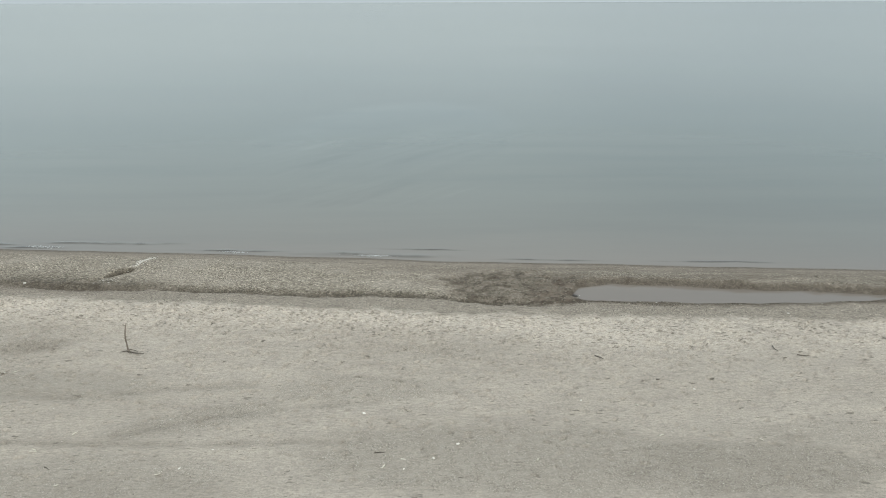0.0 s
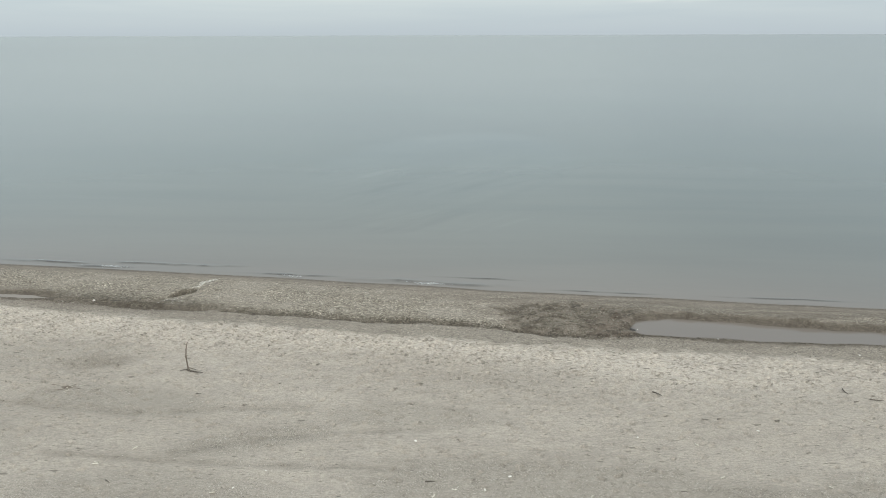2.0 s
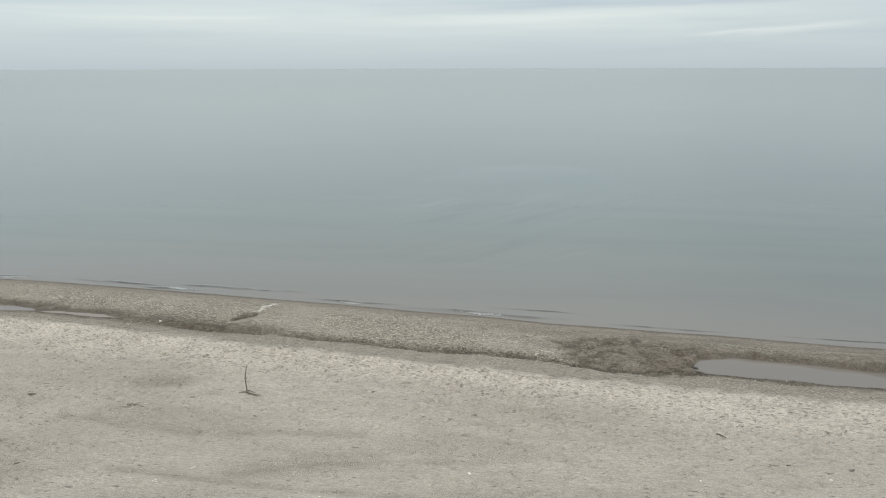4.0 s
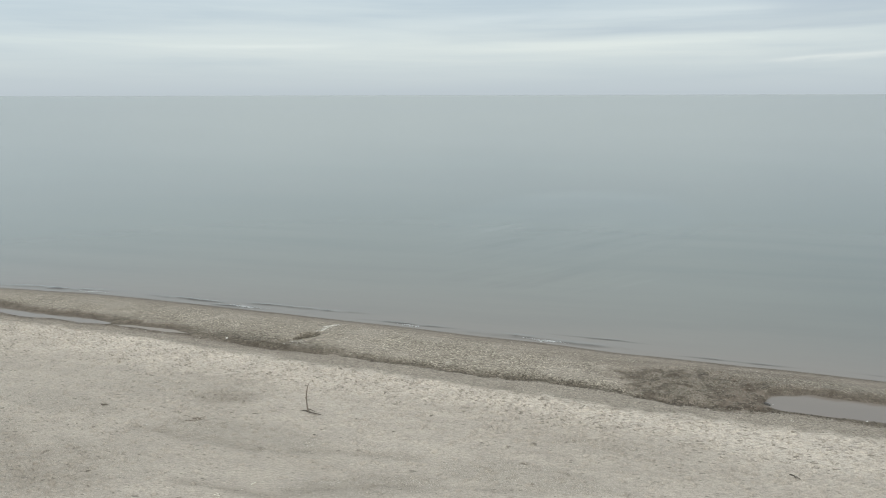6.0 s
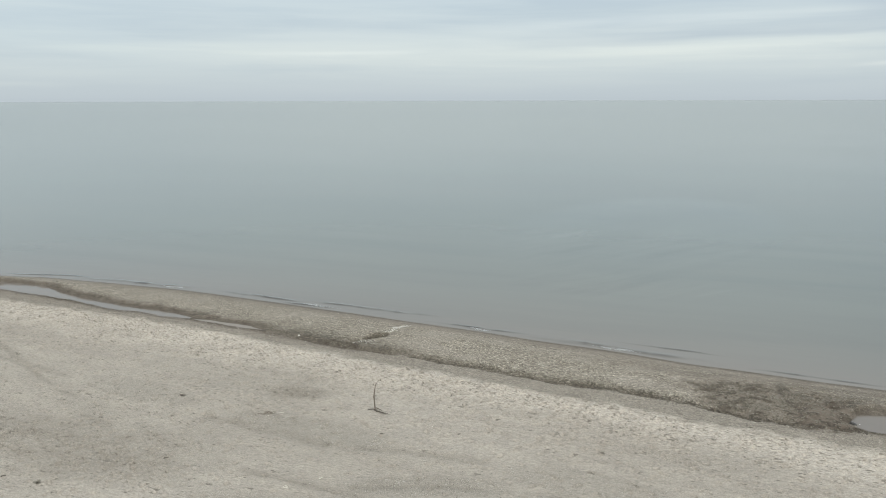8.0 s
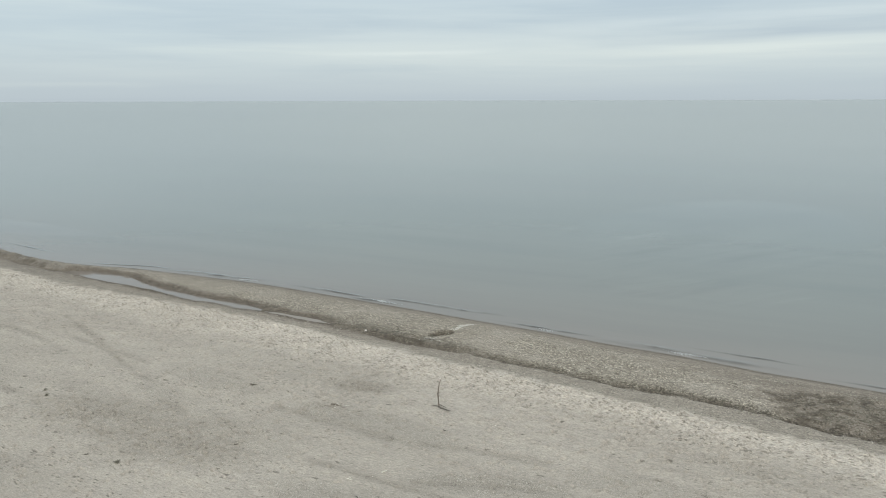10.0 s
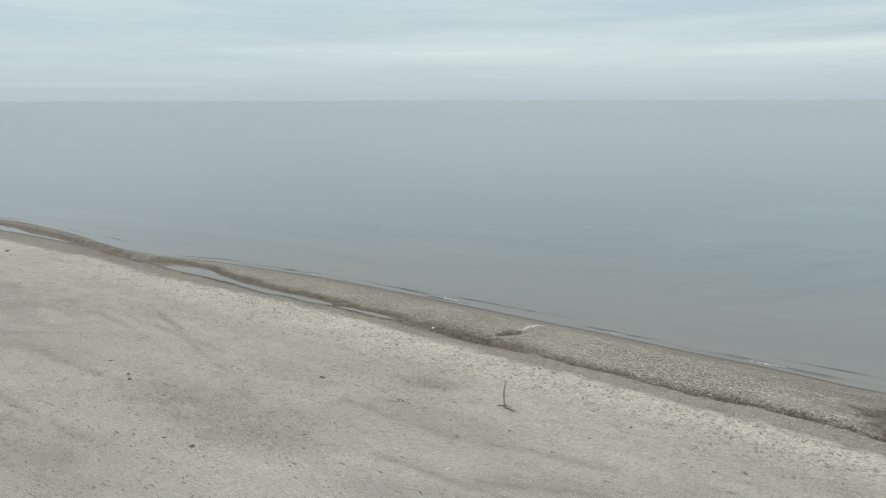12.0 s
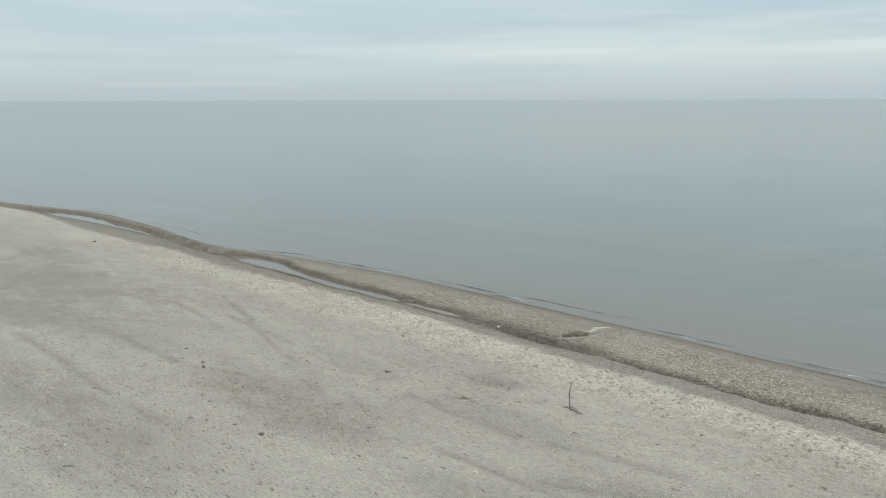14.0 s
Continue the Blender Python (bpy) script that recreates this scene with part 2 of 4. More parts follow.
def water_material(name, body, silt, rough):
    m, N, s = material(name)
    place = N.add("ShaderNodeNewGeometry").outputs["Position"]
    shore = N.add("ShaderNodeAttribute")
    shore.attribute_name = "silt"

    def noise_at(scale, detail, stretch, turn=0.0):
        v = N.add("ShaderNodeMapping", Vector=place, Scale=stretch, Rotation=(0, 0, turn)).outputs[0]
        return N.add("ShaderNodeTexNoise", Vector=v, Scale=scale, Detail=detail, Roughness=0.55).outputs[0]

    drift = noise_at(0.035, 3.0, (0.35, 1.0, 1))
    colour = N.mix(N.ramp(shore.outputs["Fac"], [(0.0, (0,) * 3), (1.0, (1,) * 3)]), body, silt)
    # dark fronts of the small waves: shade painted into the water colour
    lap_shade = N.add("ShaderNodeAttribute")
    lap_shade.attribute_name = "lap_shade"
    colour = N.mix(lap_shade.outputs["Fac"], colour, (0.05, 0.046, 0.04))
    colour = N.mix(1.0, colour, N.ramp(drift, [(0.3, (0.955, 0.965, 0.97)), (0.7, (1.045, 1.035, 1.03))]), "MULTIPLY")
    # long, slightly darker and lighter streaks, drawn out along the wind
    reach = noise_at(0.11, 5.0, (0.22, 1.5, 1), 0.1)
    colour = N.mix(1.0, colour, N.ramp(reach, [(0.32, (0.94, 0.95, 0.957)), (0.5, (1, 1, 1)), (0.66, (1.03, 1.028, 1.025))]), "MULTIPLY")
    # rippled patches: their sky reflection painted as lighter and darker streaks
    swept = N.add("ShaderNodeAttribute")
    swept.attribute_name = "ruffled"
    turned = N.add("ShaderNodeMapping", Vector=place, Rotation=(0, 0, -0.95)).outputs[0]
    drawn = N.add("ShaderNodeMapping", Vector=turned, Scale=(0.045, 0.25, 1)).outputs[0]
    streaky = N.ramp(N.add("ShaderNodeTexNoise", Vector=drawn, Scale=1.0, Detail=4.0, Roughness=0.6, Distortion=0.3).outputs[0], [(0.36, (0.92, 0.925, 0.93)), (0.5, (1, 1, 1)), (0.6, (1.03, 1.03, 1.03)), (0.72, (1.15, 1.15, 1.15))])
    colour = N.mix(swept.outputs["Fac"], colour, N.mix(1.0, colour, streaky, "MULTIPLY"))
    N.set(s, "Base Color", colour)
    slick = noise_at(0.03, 3.0, (0.35, 1.0, 1), 0.12)
    ruffled = N.add("ShaderNodeAttribute")
    ruffled.attribute_name = "ruffled"
    N.set(s, "Roughness", N.math("ADD", N.ramp(slick, [(0.35, (rough * 0.97,) * 3), (0.65, (rough * 1.03,) * 3)]), N.math("MULTIPLY", ruffled.outputs["Fac"], -0.10)))
    N.set(s, "IOR", 1.333)
    ripple = N.math("ADD", noise_at(1.6, 4.0, (0.4, 1.5, 1)), N.math("MULTIPLY", noise_at(0.3, 2.0, (0.45, 1.6, 1), 0.1), 1.0))
    bumped(N, s, ripple, 0.05, 0.05)
    return m


def plain_material(name, dark, light, rough, scale=20.0, stretch=(1, 1, 1), relief=0.4):
    """A mottled material in the thing's own coordinates, a little different from thing to thing."""
    m, N, s = material(name)
    own = N.add("ShaderNodeTexCoord").outputs["Object"]
    v = N.add("ShaderNodeMapping", Vector=own, Scale=stretch).outputs[0]
    n = N.add("ShaderNodeTexNoise", Vector=v, Scale=scale, Detail=5.0, Roughness=0.65).outputs[0]
    shift = N.math("MULTIPLY", N.add("ShaderNodeObjectInfo").outputs["Random"], 0.25)
    colour = N.ramp(N.math("SUBTRACT", N.math("ADD", n, shift), 0.12), [(0.3, dark), (0.7, light)])
    N.set(s, "Base Color", colour)
    N.set(s, "Roughness", rough)
    bumped(N, s, n, relief, 0.01)
    return m


def pebble_material():
    m, N, s = material("pebbles")
    each = N.add("ShaderNodeNewGeometry").outputs["Random Per Island"]
    colour = N.ramp(each, [(0.0, (0.11, 0.10, 0.083)), (0.25, (0.175, 0.16, 0.136)), (0.6, (0.23, 0.212, 0.181)), (0.9, (0.30, 0.278, 0.24)), (0.98, (0.37, 0.348, 0.305)), (1.0, (0.46, 0.44, 0.39))])
    n = N.add("ShaderNodeTexNoise", Scale=30.0, Detail=3.0).outputs[0]
    N.set(s, "Base Color", N.mix(0.5, colour, N.ramp(n, [(0.3, (1.0, 0.97, 0.93)), (0.7, (1.4, 1.35, 1.29))]), "MULTIPLY"))
    N.set(s, "Roughness", 0.8)
    return m


SAND = sand_material()
LAKE = water_material("lake_water", (0.150, 0.169, 0.157), (0.182, 0.167, 0.150), 0.17)
SHALLOW = water_material("shallow_water", (0.235, 0.212, 0.185), (0.235, 0.212, 0.185), 0.42)
POOL = water_material("pool_water", (0.178, 0.157, 0.138), (0.178, 0.157, 0.138), 0.07)
PEBBLE = pebble_material()
WOOD = plain_material("weathered_driftwood", (0.15, 0.125, 0.1), (0.29, 0.245, 0.2), 0.85, 14.0, (1, 1, 0.15))
BARK = plain_material("dark_wet_wood", (0.07, 0.06, 0.05), (0.17, 0.147, 0.12), 0.8, 18.0)
REED = plain_material("bleached_reed", (0.48, 0.45, 0.38), (0.70, 0.67, 0.59), 0.7, 25.0)
SHELL = plain_material("bleached_shell", (0.5, 0.48, 0.43), (0.76, 0.74, 0.69), 0.5, 30.0)
WEED = plain_material("dried_waterweed", (0.15, 0.136, 0.106), (0.31, 0.285, 0.23), 0.9, 22.0)
WRACK = plain_material("wet_wrack", (0.06, 0.05, 0.038), (0.14, 0.12, 0.09), 0.7, 12.0)
DARK_STONE = plain_material("dark_wet_stone", (0.03, 0.028, 0.026), (0.085, 0.08, 0.072), 0.5, 12.0)
FOAM = plain_material("foam", (0.5, 0.52, 0.52), (0.74, 0.76, 0.76), 0.6, 9.0)


# ---- the beach: its lines and heights ----
LAKE_LEVEL, POOL_LEVEL = -0.22, -0.12
FAR_X = 3200.0
WATERLINE = ((-FAR_X, 60), (-170, 37), (-125, 39.6), (-112, 41.4), (-103.6, 41.3), (-99, 43.3), (-93.5, 44.5), (-86.6, 44.75), (-80, 44.1), (-74.5, 43.5),
             (-68.5, 42.2), (-65, 41.5), (-62.5, 41.2), (-58.2, 41.25), (-54.7, 41.75), (-51.7, 42.5), (-48, 42.75), (-42, 43.0), (-36, 43.1), (-30, 42.6), (-24, 42.2), (-16, 41.6), (-7, 40.8), (0, 40.1), (10, 39.45), (26, 38.4), (60, 36.8), (FAR_X, 20))
RUNNEL = ((-FAR_X, 57), (-170, 34), (-125, 37.5), (-108, 39.8), (-98, 40.6), (-88, 41.3), (-78, 41.1), (-68, 40.4), (-60, 39.4), (-52, 38.4), (-44, 37.8), (-36, 37.4), (-28, 37.15),
          (-21.5, 36.1), (-15.5, 35.9), (-11, 35.35), (-5, 35.05), (0, 34.4), (4, 34.0), (7, 34.0), (14, 33.7), (23, 33.9), (40, 33.2), (60, 32), (FAR_X, 15))
DRY_EDGE = ((-FAR_X, 56), (-170, 33), (-125, 36.8), (-107, 39.4), (-99, 39.8), (-89, 38.8), (-80, 37.9), (-73, 37.5), (-61.5, 37.5), (-57, 36.9), (-52, 36.5), (-48, 36.4), (-42, 36.3), (-36, 36.2), (-30, 35.8), (-24, 35.0),
            (-18, 34.2), (-12, 33.75), (-6, 33.3), (0, 32.6), (9, 32.1), (22, 31.7), (40, 31), (60, 30), (FAR_X, 13))
# pools in the runnel: their seaward and landward edges
POOLS = (
    (((6.8, 34.6), (7.4, 35.8), (9.4, 36.4), (13.3, 35.95), (17.4, 35.45), (23.4, 34.75), (25.6, 34.35)),
     ((6.8, 34.5), (7.6, 34.1), (10.5, 33.9), (14.6, 33.65), (20, 33.75), (23.2, 34.1), (25.6, 34.3))),
    (((-55.6, 39.2), (-54, 39.9), (-51.8, 40.1), (-49.4, 40.25), (-47, 39.4), (-44.2, 38.75), (-41, 38.3), (-38, 38.0), (-36.5, 38.05), (-34.5, 37.9), (-32.6, 37.5)),
     ((-55.6, 39.1), (-52.2, 38.5), (-49.5, 38.2), (-46.5, 38.2), (-43, 37.75), (-39.8, 37.2), (-37, 37.25), (-34.7, 37.05), (-32.6, 37.2))),
    (((-32.4, 37.3), (-30.6, 37.4), (-28.4, 37.36), (-26.5, 36.97)), ((-32.4, 37.16), (-30.2, 37.02), (-27.7, 36.84), (-26.5, 36.87))),
    (((-98, 40.7), (-95.4, 41.8), (-90.8, 42.5), (-84.8, 42.3), (-80.4, 41.7), (-74.2, 41.4), (-69, 40.5)),
     ((-98, 40.5), (-92.2, 40.3), (-88.3, 40.55), (-84.2, 40.6), (-79.2, 40.7), (-71.9, 40.5), (-69, 40.2))),
)


def lattice(ix, iy, seed):
    h = (ix.astype(np.int64) * 374761393 + iy.astype(np.int64) * 668265263 + seed * 974634777) & 0xFFFFFFFF
    h = ((h ^ (h >> 13)) * 1274126177) & 0xFFFFFFFF
    return ((h ^ (h >> 16)) & 0xFFFF) / 65535.0


def ripple_noise(x, y, seed=0):
    """Smooth value noise, 0 to 1, at arrays of places."""
    ix, iy = np.floor(x), np.floor(y)
    fx, fy = x - ix, y - iy
    fx, fy = fx * fx * (3 - 2 * fx), fy * fy * (3 - 2 * fy)
    a, b = lattice(ix, iy, seed), lattice(ix + 1, iy, seed)
    c, d = lattice(ix, iy + 1, seed), lattice(ix + 1, iy + 1, seed)
    return (a * (1 - fx) + b * fx) * (1 - fy) + (c * (1 - fx) + d * fx) * fy


def layered(x, y, seed=0, layers=4):
    total, weight = 0.0, 0.0
    for k in range(layers):
        total = total + ripple_noise(x * 2 ** k, y * 2 ** k, seed + k) * 0.55 ** k
        weight += 0.55 ** k
    return total / weight


def along(knots, x):
    """A line of the plan, rounded at its knots."""
    kx, ky = np.array(knots, float).T
    return sum(np.interp(x + d, kx, ky) * w for d, w in ((-1.6, 0.15), (-0.8, 0.2), (0, 0.3), (0.8, 0.2), (1.6, 0.15)))


def smooth(v, lo, hi):
    v = np.clip((v - lo) / (hi - lo), 0, 1)
    return v * v * (3 - 2 * v)


def oval(x, y, cx, cy, rx, ry, turn=0.0):
    """1 in the middle of an oval, 0 from its rim outward."""
    c, s = math.cos(turn), math.sin(turn)
    u, v = ((x - cx) * c + (y - cy) * s) / rx, ((y - cy) * c - (x - cx) * s) / ry
    return np.clip(1 - u * u - v * v, 0, 1)


def pool_inside(k, x, y):
    """How far, in metres, a place lies inside the rim of a pool (below 0: outside)."""
    up, low = POOLS[k]
    x, y = x / 1.008, y / 1.008
    ragged = (layered(x * 0.9, y * 0.9, 71, 3) - 0.5) * 0.35
    u, l = np.interp(x, *np.array(up, float).T), np.interp(x, *np.array(low, float).T)
    ends = np.minimum(x - up[0][0], up[-1][0] - x)
    return np.minimum(np.minimum(u - y, y - l), ends) + ragged


# tracks of wheels and of a rake: where they run, how wide, how deep
TRACKS = (
    (((-39.5, 14.0), (-34.5, 13.65), (-29.8, 13.25), (-26.5, 13.2)), 0.45, 0.05),
    (((-51.2, 23.4), (-52.2, 25.3), (-51.6, 26.4), (-48.4, 26.5), (-45, 26.0)), 0.5, 0.04),
    (((-52, 21.5), (-46, 21.35), (-41.6, 21.3), (-38.7, 20.95), (-35.5, 20.8), (-32.9, 20.9)), 0.4, 0.05),
    (((-21.5, 25.2), (-17.5, 24.85), (-14.6, 24.6), (-11.5, 25.2), (-8, 25.6)), 0.5, 0.04),
    (((-17, 21.55), (-12.8, 21.45), (-8.4, 21.4), (-3, 21.6)), 0.35, 0.035),
    (((-12, 22.0), (-10.2, 22.65), (-8.7, 23.2), (-6.2, 23.8), (-2.5, 24.2)), 0.4, 0.04),
    (((-44, 30.5), (-38, 28.2), (-33, 25.9), (-29, 24.6)), 0.4, 0.04),
    (((-47, 17.5), (-40, 17.0), (-35, 16.3), (-28.5, 16.0)), 0.5, 0.035),
    (((-47.5, 21.6), (-46.3, 22.1), (-44.0, 23.3), (-41.9, 24.3)), 0.25, 0.05),
    (((-45.5, 27.4), (-43.5, 27.1), (-40.5, 26.5), (-37.9, 25.8)), 0.45, 0.04),
    (((-39.5, 27.7), (-36.9, 27.3), (-34.0, 27.0), (-31.6, 26.6)), 0.35, 0.04),
    (((-27.5, 23.4), (-25.5, 22.8), (-23.2, 22.0), (-20.0, 21.0)), 0.45, 0.04),
)
# patches of shelly grit in the sand: x, y, half length, half width, turn, strength
GRIT = (
    (2.3, 20.6, 9, 2.6, 0.0, 0.95), (9.5, 20.0, 7, 1.9, 0.0, 0.9), (-3.3, 25.1, 4.5, 1.2, 0.0, 0.7), (-9.5, 22.9, 4, 0.9, 0.3, 0.85),
    (-16.5, 25.6, 5.5, 1.5, -0.05, 0.8), (-12.0, 19.6, 6, 1.5, 0.05, 0.7), (-23.0, 21.0, 6.5, 3.0, 0.1, 0.5), (-29.0, 20.8, 4.5, 1.8, 0.1, 0.6),
    (-19.1, 29.0, 1.9, 0.8, 0.1, 0.7), (-31, 14.5, 6, 1.6, 0.0, 0.6), (-41, 21.5, 7, 1.4, 0.0, 0.55), (-27, 26.5, 5, 1.2, -0.1, 0.6), (14.2, 22.0, 4, 1.0, 0.0, 0.6), (-60, 25, 12, 4, 0.1, 0.55),
    (-52, 19.5, 7, 2.5, 0.1, 0.7),
)


# patches that dry more slowly: x, y, half length, half width, turn, strength
DAMP = ((-60, 24, 16, 5.5, 0.1, 0.28), (-50, 20.0, 9, 3.0, 0.15, 0.26), (-38, 14, 8, 2.0, 0.0, 0.24), (-23.5, 20.5, 5.0, 2.4, 0.1, 0.18), (-28.5, 21.5, 3.5, 1.6, 0.1, 0.17),
        (-19.1, 29.0, 2.2, 1.0, 0.1, 0.22), (-68, 29.5, 9, 1.8, 0.05, 0.24), (-28, 13, 6, 2.0, 0.0, 0.2), (12, 20, 6, 2.2, 0.0, 0.2), (-12, 18.8, 6, 1.2, 0.0, 0.18))


def beach(x, y):
    """Height of the ground and its zones at arrays of places: gravel, wet, grit, pale sand, silt."""
    wob = (layered(x * 0.35, y * 0.35, 5, 4) - 0.5)
    r, d = along(RUNNEL, x), along(DRY_EDGE, x)
    grow = (15 - LAKE_LEVEL) / 15
    w = along(WATERLINE, x / grow) * grow + (layered(x * 0.22, y * 0.1, 6, 2) - 0.5) * 0.3
    r = r + wob * 0.8
    d = d + wob * 0.45 + (layered(x * 0.1, y * 0.05, 9, 2) - 0.5) * 0.8
    d = d + (layered(x / 0.7, y / 0.3, 11, 3) - 0.5) * 0.9
    width = np.maximum(w - r, 1.0)
    z = 0.03 + 0.10 * (layered(x / 9, y / 5, 21, 3) - 0.5) + 0.045 * (layered(x / 1.5, y / 1.0, 25, 4) - 0.5)
    rough = smooth(y, d - 6.5, d - 2.0)
    z = z + (0.032 + 0.045 * rough) * (layered(x / 0.46, y / 0.30, 31, 2) - 0.5)
    z = z + 0.25 * smooth(-y, -9, 40) + 3.0 * smooth(-y, 60, 500)
    # down over the damp strip into the runnel
    z = z - 0.13 * smooth(y, d - 0.4, r)
    # the gravel ridge: a short steep side to the land, a long one to the water
    up = smooth(y, r - 0.05, r + 0.42 * width)
    down = 0.45 * smooth(y, r + 0.45 * width, w) + 0.55 * np.clip((y - r - 0.45 * width) / np.maximum(w - r - 0.45 * width, 0.3), 0, 1)
    lumps = (layered(x / 1.6, y / 1.1, 41, 4) - 0.5) * 0.22 + (layered(x / 0.8, y / 0.22, 43, 2) - 0.5) * 0.08
    scarp = 0.11 * smooth(y + (layered(x / 0.7, y / 0.7, 45, 3) - 0.5) * 0.7, r + 0.25, r + 0.5) * (1 - smooth(y, r + 0.6, r + 2.2))
    ridge = up * (0.32 + lumps * smooth(y, r, r + 0.8)) + scarp
    z = z + ridge * (1 - down) + down * (LAKE_LEVEL - z)
    z = np.where(y > w, LAKE_LEVEL - 0.09 * np.minimum(y - w, 12) - 0.02 * np.clip(y - w - 12, 0, 80), z)
    # an old cut through the ridge, and the churned dark hollow beside the pool
    cut = oval(x, y, -18.75, 38.0, 0.95, 0.42, 0.62) + 0.25 * oval(x, y, -19.9, 37.1, 1.0, 0.4, 0.4)
    z = z - 0.4 * smooth(cut, 0, 0.6)
    hollow = oval(x, y, 4.2, 36.0, 5.2, 2.7, -0.1)
    churn = smooth(hollow + (layered(x / 1.2, y / 0.7, 57, 3) - 0.5) * 0.7, 0, 0.5) * smooth(hollow, 0, 0.12)
    z = z + churn * ((layered(x / 0.5, y / 0.3, 55, 3) - 0.55) * 0.32 - 0.06)
    inside = np.full_like(z, -99.0)
    for k in range(len(POOLS)):
        inside = np.maximum(inside, pool_inside(k, x, y))
    bank = smooth(inside, -0.55, 0.0)
    z = z * (1 - bank) + bank * np.clip(POOL_LEVEL - 0.10 * inside, LAKE_LEVEL + 0.02, 1)
    gravel = smooth(y, r - 0.15, r + 0.35) * (1 - 0.35 * smooth(layered(x / 3, y / 2, 61, 3), 0.5, 0.75))
    strip = smooth(y, d - 0.55, d + 0.5) * (1 - smooth(y, r, r + 0.3))
    gravel = np.clip(gravel + 0.55 * strip, 0, 1)
    gravel = gravel * (1 - 0.65 * smooth(-x, 47, 57))
    spots = layered(x / 0.7, y / 0.45, 63, 4)
    west = smooth(-x, 12, 21)
    foot = np.exp(-((y - r - 0.16 - 0.42 * west) / (0.27 + 0.62 * west)) ** 2) * (0.48 + 0.47 * smooth(spots, 0.4, 0.58) + 0.3 * west * (1 - smooth(-x, 24, 32))) * (0.7 + 0.4 * smooth(layered(x / 5, y / 5, 65, 2), 0.25, 0.55))
    margin = w - y + (layered(x / 2.2, y / 0.5, 77, 3) - 0.5) * 1.1
    edge = np.maximum(np.exp(-np.maximum(w - y - 0.15, 0) / 0.4) * 1.0, 0.30 * (1 - smooth(margin, 0.8, 1.5)))
    gravel = gravel * (1 - 0.6 * (1 - smooth(margin, 0.7, 1.4)) * smooth(y, r + 0.8, r + 1.6))
    clumps = smooth(layered(x / 0.5, y / 0.3, 58, 4), 0.46, 0.6)
    # the cut is darkened here as far as the wettest ground
    wet = np.maximum.reduce([foot, edge, (0.27 + 0.35 * smooth(-x, 45, 60)) * strip, churn * (0.40 + 0.60 * clumps), 1.0 * smooth(cut, 0.05, 0.35), 0.85 * smooth(inside + (spots - 0.5) * 0.5, -0.75, -0.2)])
    # the last reaches of the waves: thin dark lines along the water
    for off, much, thin in ((0.06, 1.0, 0.13), (0.42, 0.7, 0.06), (0.75, 0.85, 0.07), (1.2, 0.7, 0.06)):
        line = w - off - (layered(x / 3.5, x * 0 + off, 68, 3) - 0.5) * 0.7 * off
        wet = np.maximum(wet, much * np.exp(-((y - line) / thin) ** 2) * (0.4 + 0.6 * smooth(layered(x / 2.6, x * 0 + 7 * off, 66, 3), 0.35, 0.6)))
    mud = np.maximum.reduce([smooth(oval(x, y, 6.1, 35.1, 1.9, 1.7, -0.2) + (spots - 0.5) * 0.5, 0.05, 0.5) * (hollow > 0), 0.45 * churn,
                             0.42 * (1 - smooth(margin, 0.8, 1.5)) * (1 - 0.7 * smooth(-x, 44, 54)), 0.6 * west * np.exp(-((y - r - 0.1) / 0.6) ** 2), 0.7 * smooth(inside, -0.8, -0.2),
                             0.5 * smooth(x, -11, 1) * smooth(y, r + 0.35 * width, r + 0.6 * width) * smooth(layered(x / 3.5, y / 0.7, 59, 3), 0.3, 0.6)])
    swash = 0.0
    for off, much in ((0.25, 0.5), (0.75, 0.35), (1.15, 0.5)):
        line = d + off * (r - d) / 1.6 + (layered(x / 2.5, x * 0 + off, 67, 3) - 0.5) * 0.5
        swash = np.maximum(swash, much * np.exp(-((y - line) / 0.09) ** 2) * smooth(layered(x / 1.8, y / 0.5, 69, 3), 0.3, 0.6))
    wet = np.maximum(wet, swash * (y < r))
    # the ridge stays damp where it is low
    wet = np.maximum(wet, 0.5 * smooth(x, -9, 7) * smooth(y, r, r + 0.5) * smooth(layered(x / 4, y / 0.6, 73, 4), 0.25, 0.6))
    crack = np.exp(-((y - r - 0.1) / 0.19) ** 2) * smooth(layered(x / 2.0, y / 0.8, 75, 3), 0.28, 0.5)
    wet = np.maximum(wet, crack)
    z = z - 0.10 * crack * (inside < -0.6)
    wet = np.maximum(wet, 0.66 * smooth(-x, 46, 58) * smooth(y, r - 0.3, r + 0.4))
    coarse = 0.5 * smooth(layered(x / 7, y / 1.6, 81, 4), 0.5, 0.72)
    for cx, cy, rx, ry, turn, much in GRIT:
        coarse = np.maximum(coarse, much * smooth(oval(x, y, cx, cy, rx, ry, turn) + (layered(x / 1.3, y / 0.8, 83, 3) - 0.5) * 0.7, 0.05, 0.6))
    coarse = coarse * (1 - smooth(y, d - 3.5, d - 1.5))
    for cx, cy, rx, ry, turn, much in DAMP:
        inner = oval(x, y, cx, cy, rx * 1.2, ry * 1.2, turn)
        wet = np.maximum(wet, much * smooth(inner + (layered(x / 1.3, y / 0.7, 87, 5) - 0.5) * 1.8, 0.1, 1.0) * smooth(inner, 0, 0.4))
    for line, broad, deep in TRACKS:
        pts = np.array(line)
        near = np.full_like(z, 99.0)
        pick = (x > pts[:, 0].min() - 2) & (x < pts[:, 0].max() + 2) & (y > pts[:, 1].min() - 2) & (y < pts[:, 1].max() + 2)
        px, py = x[pick], y[pick]
        best = np.full(px.shape, 99.0)
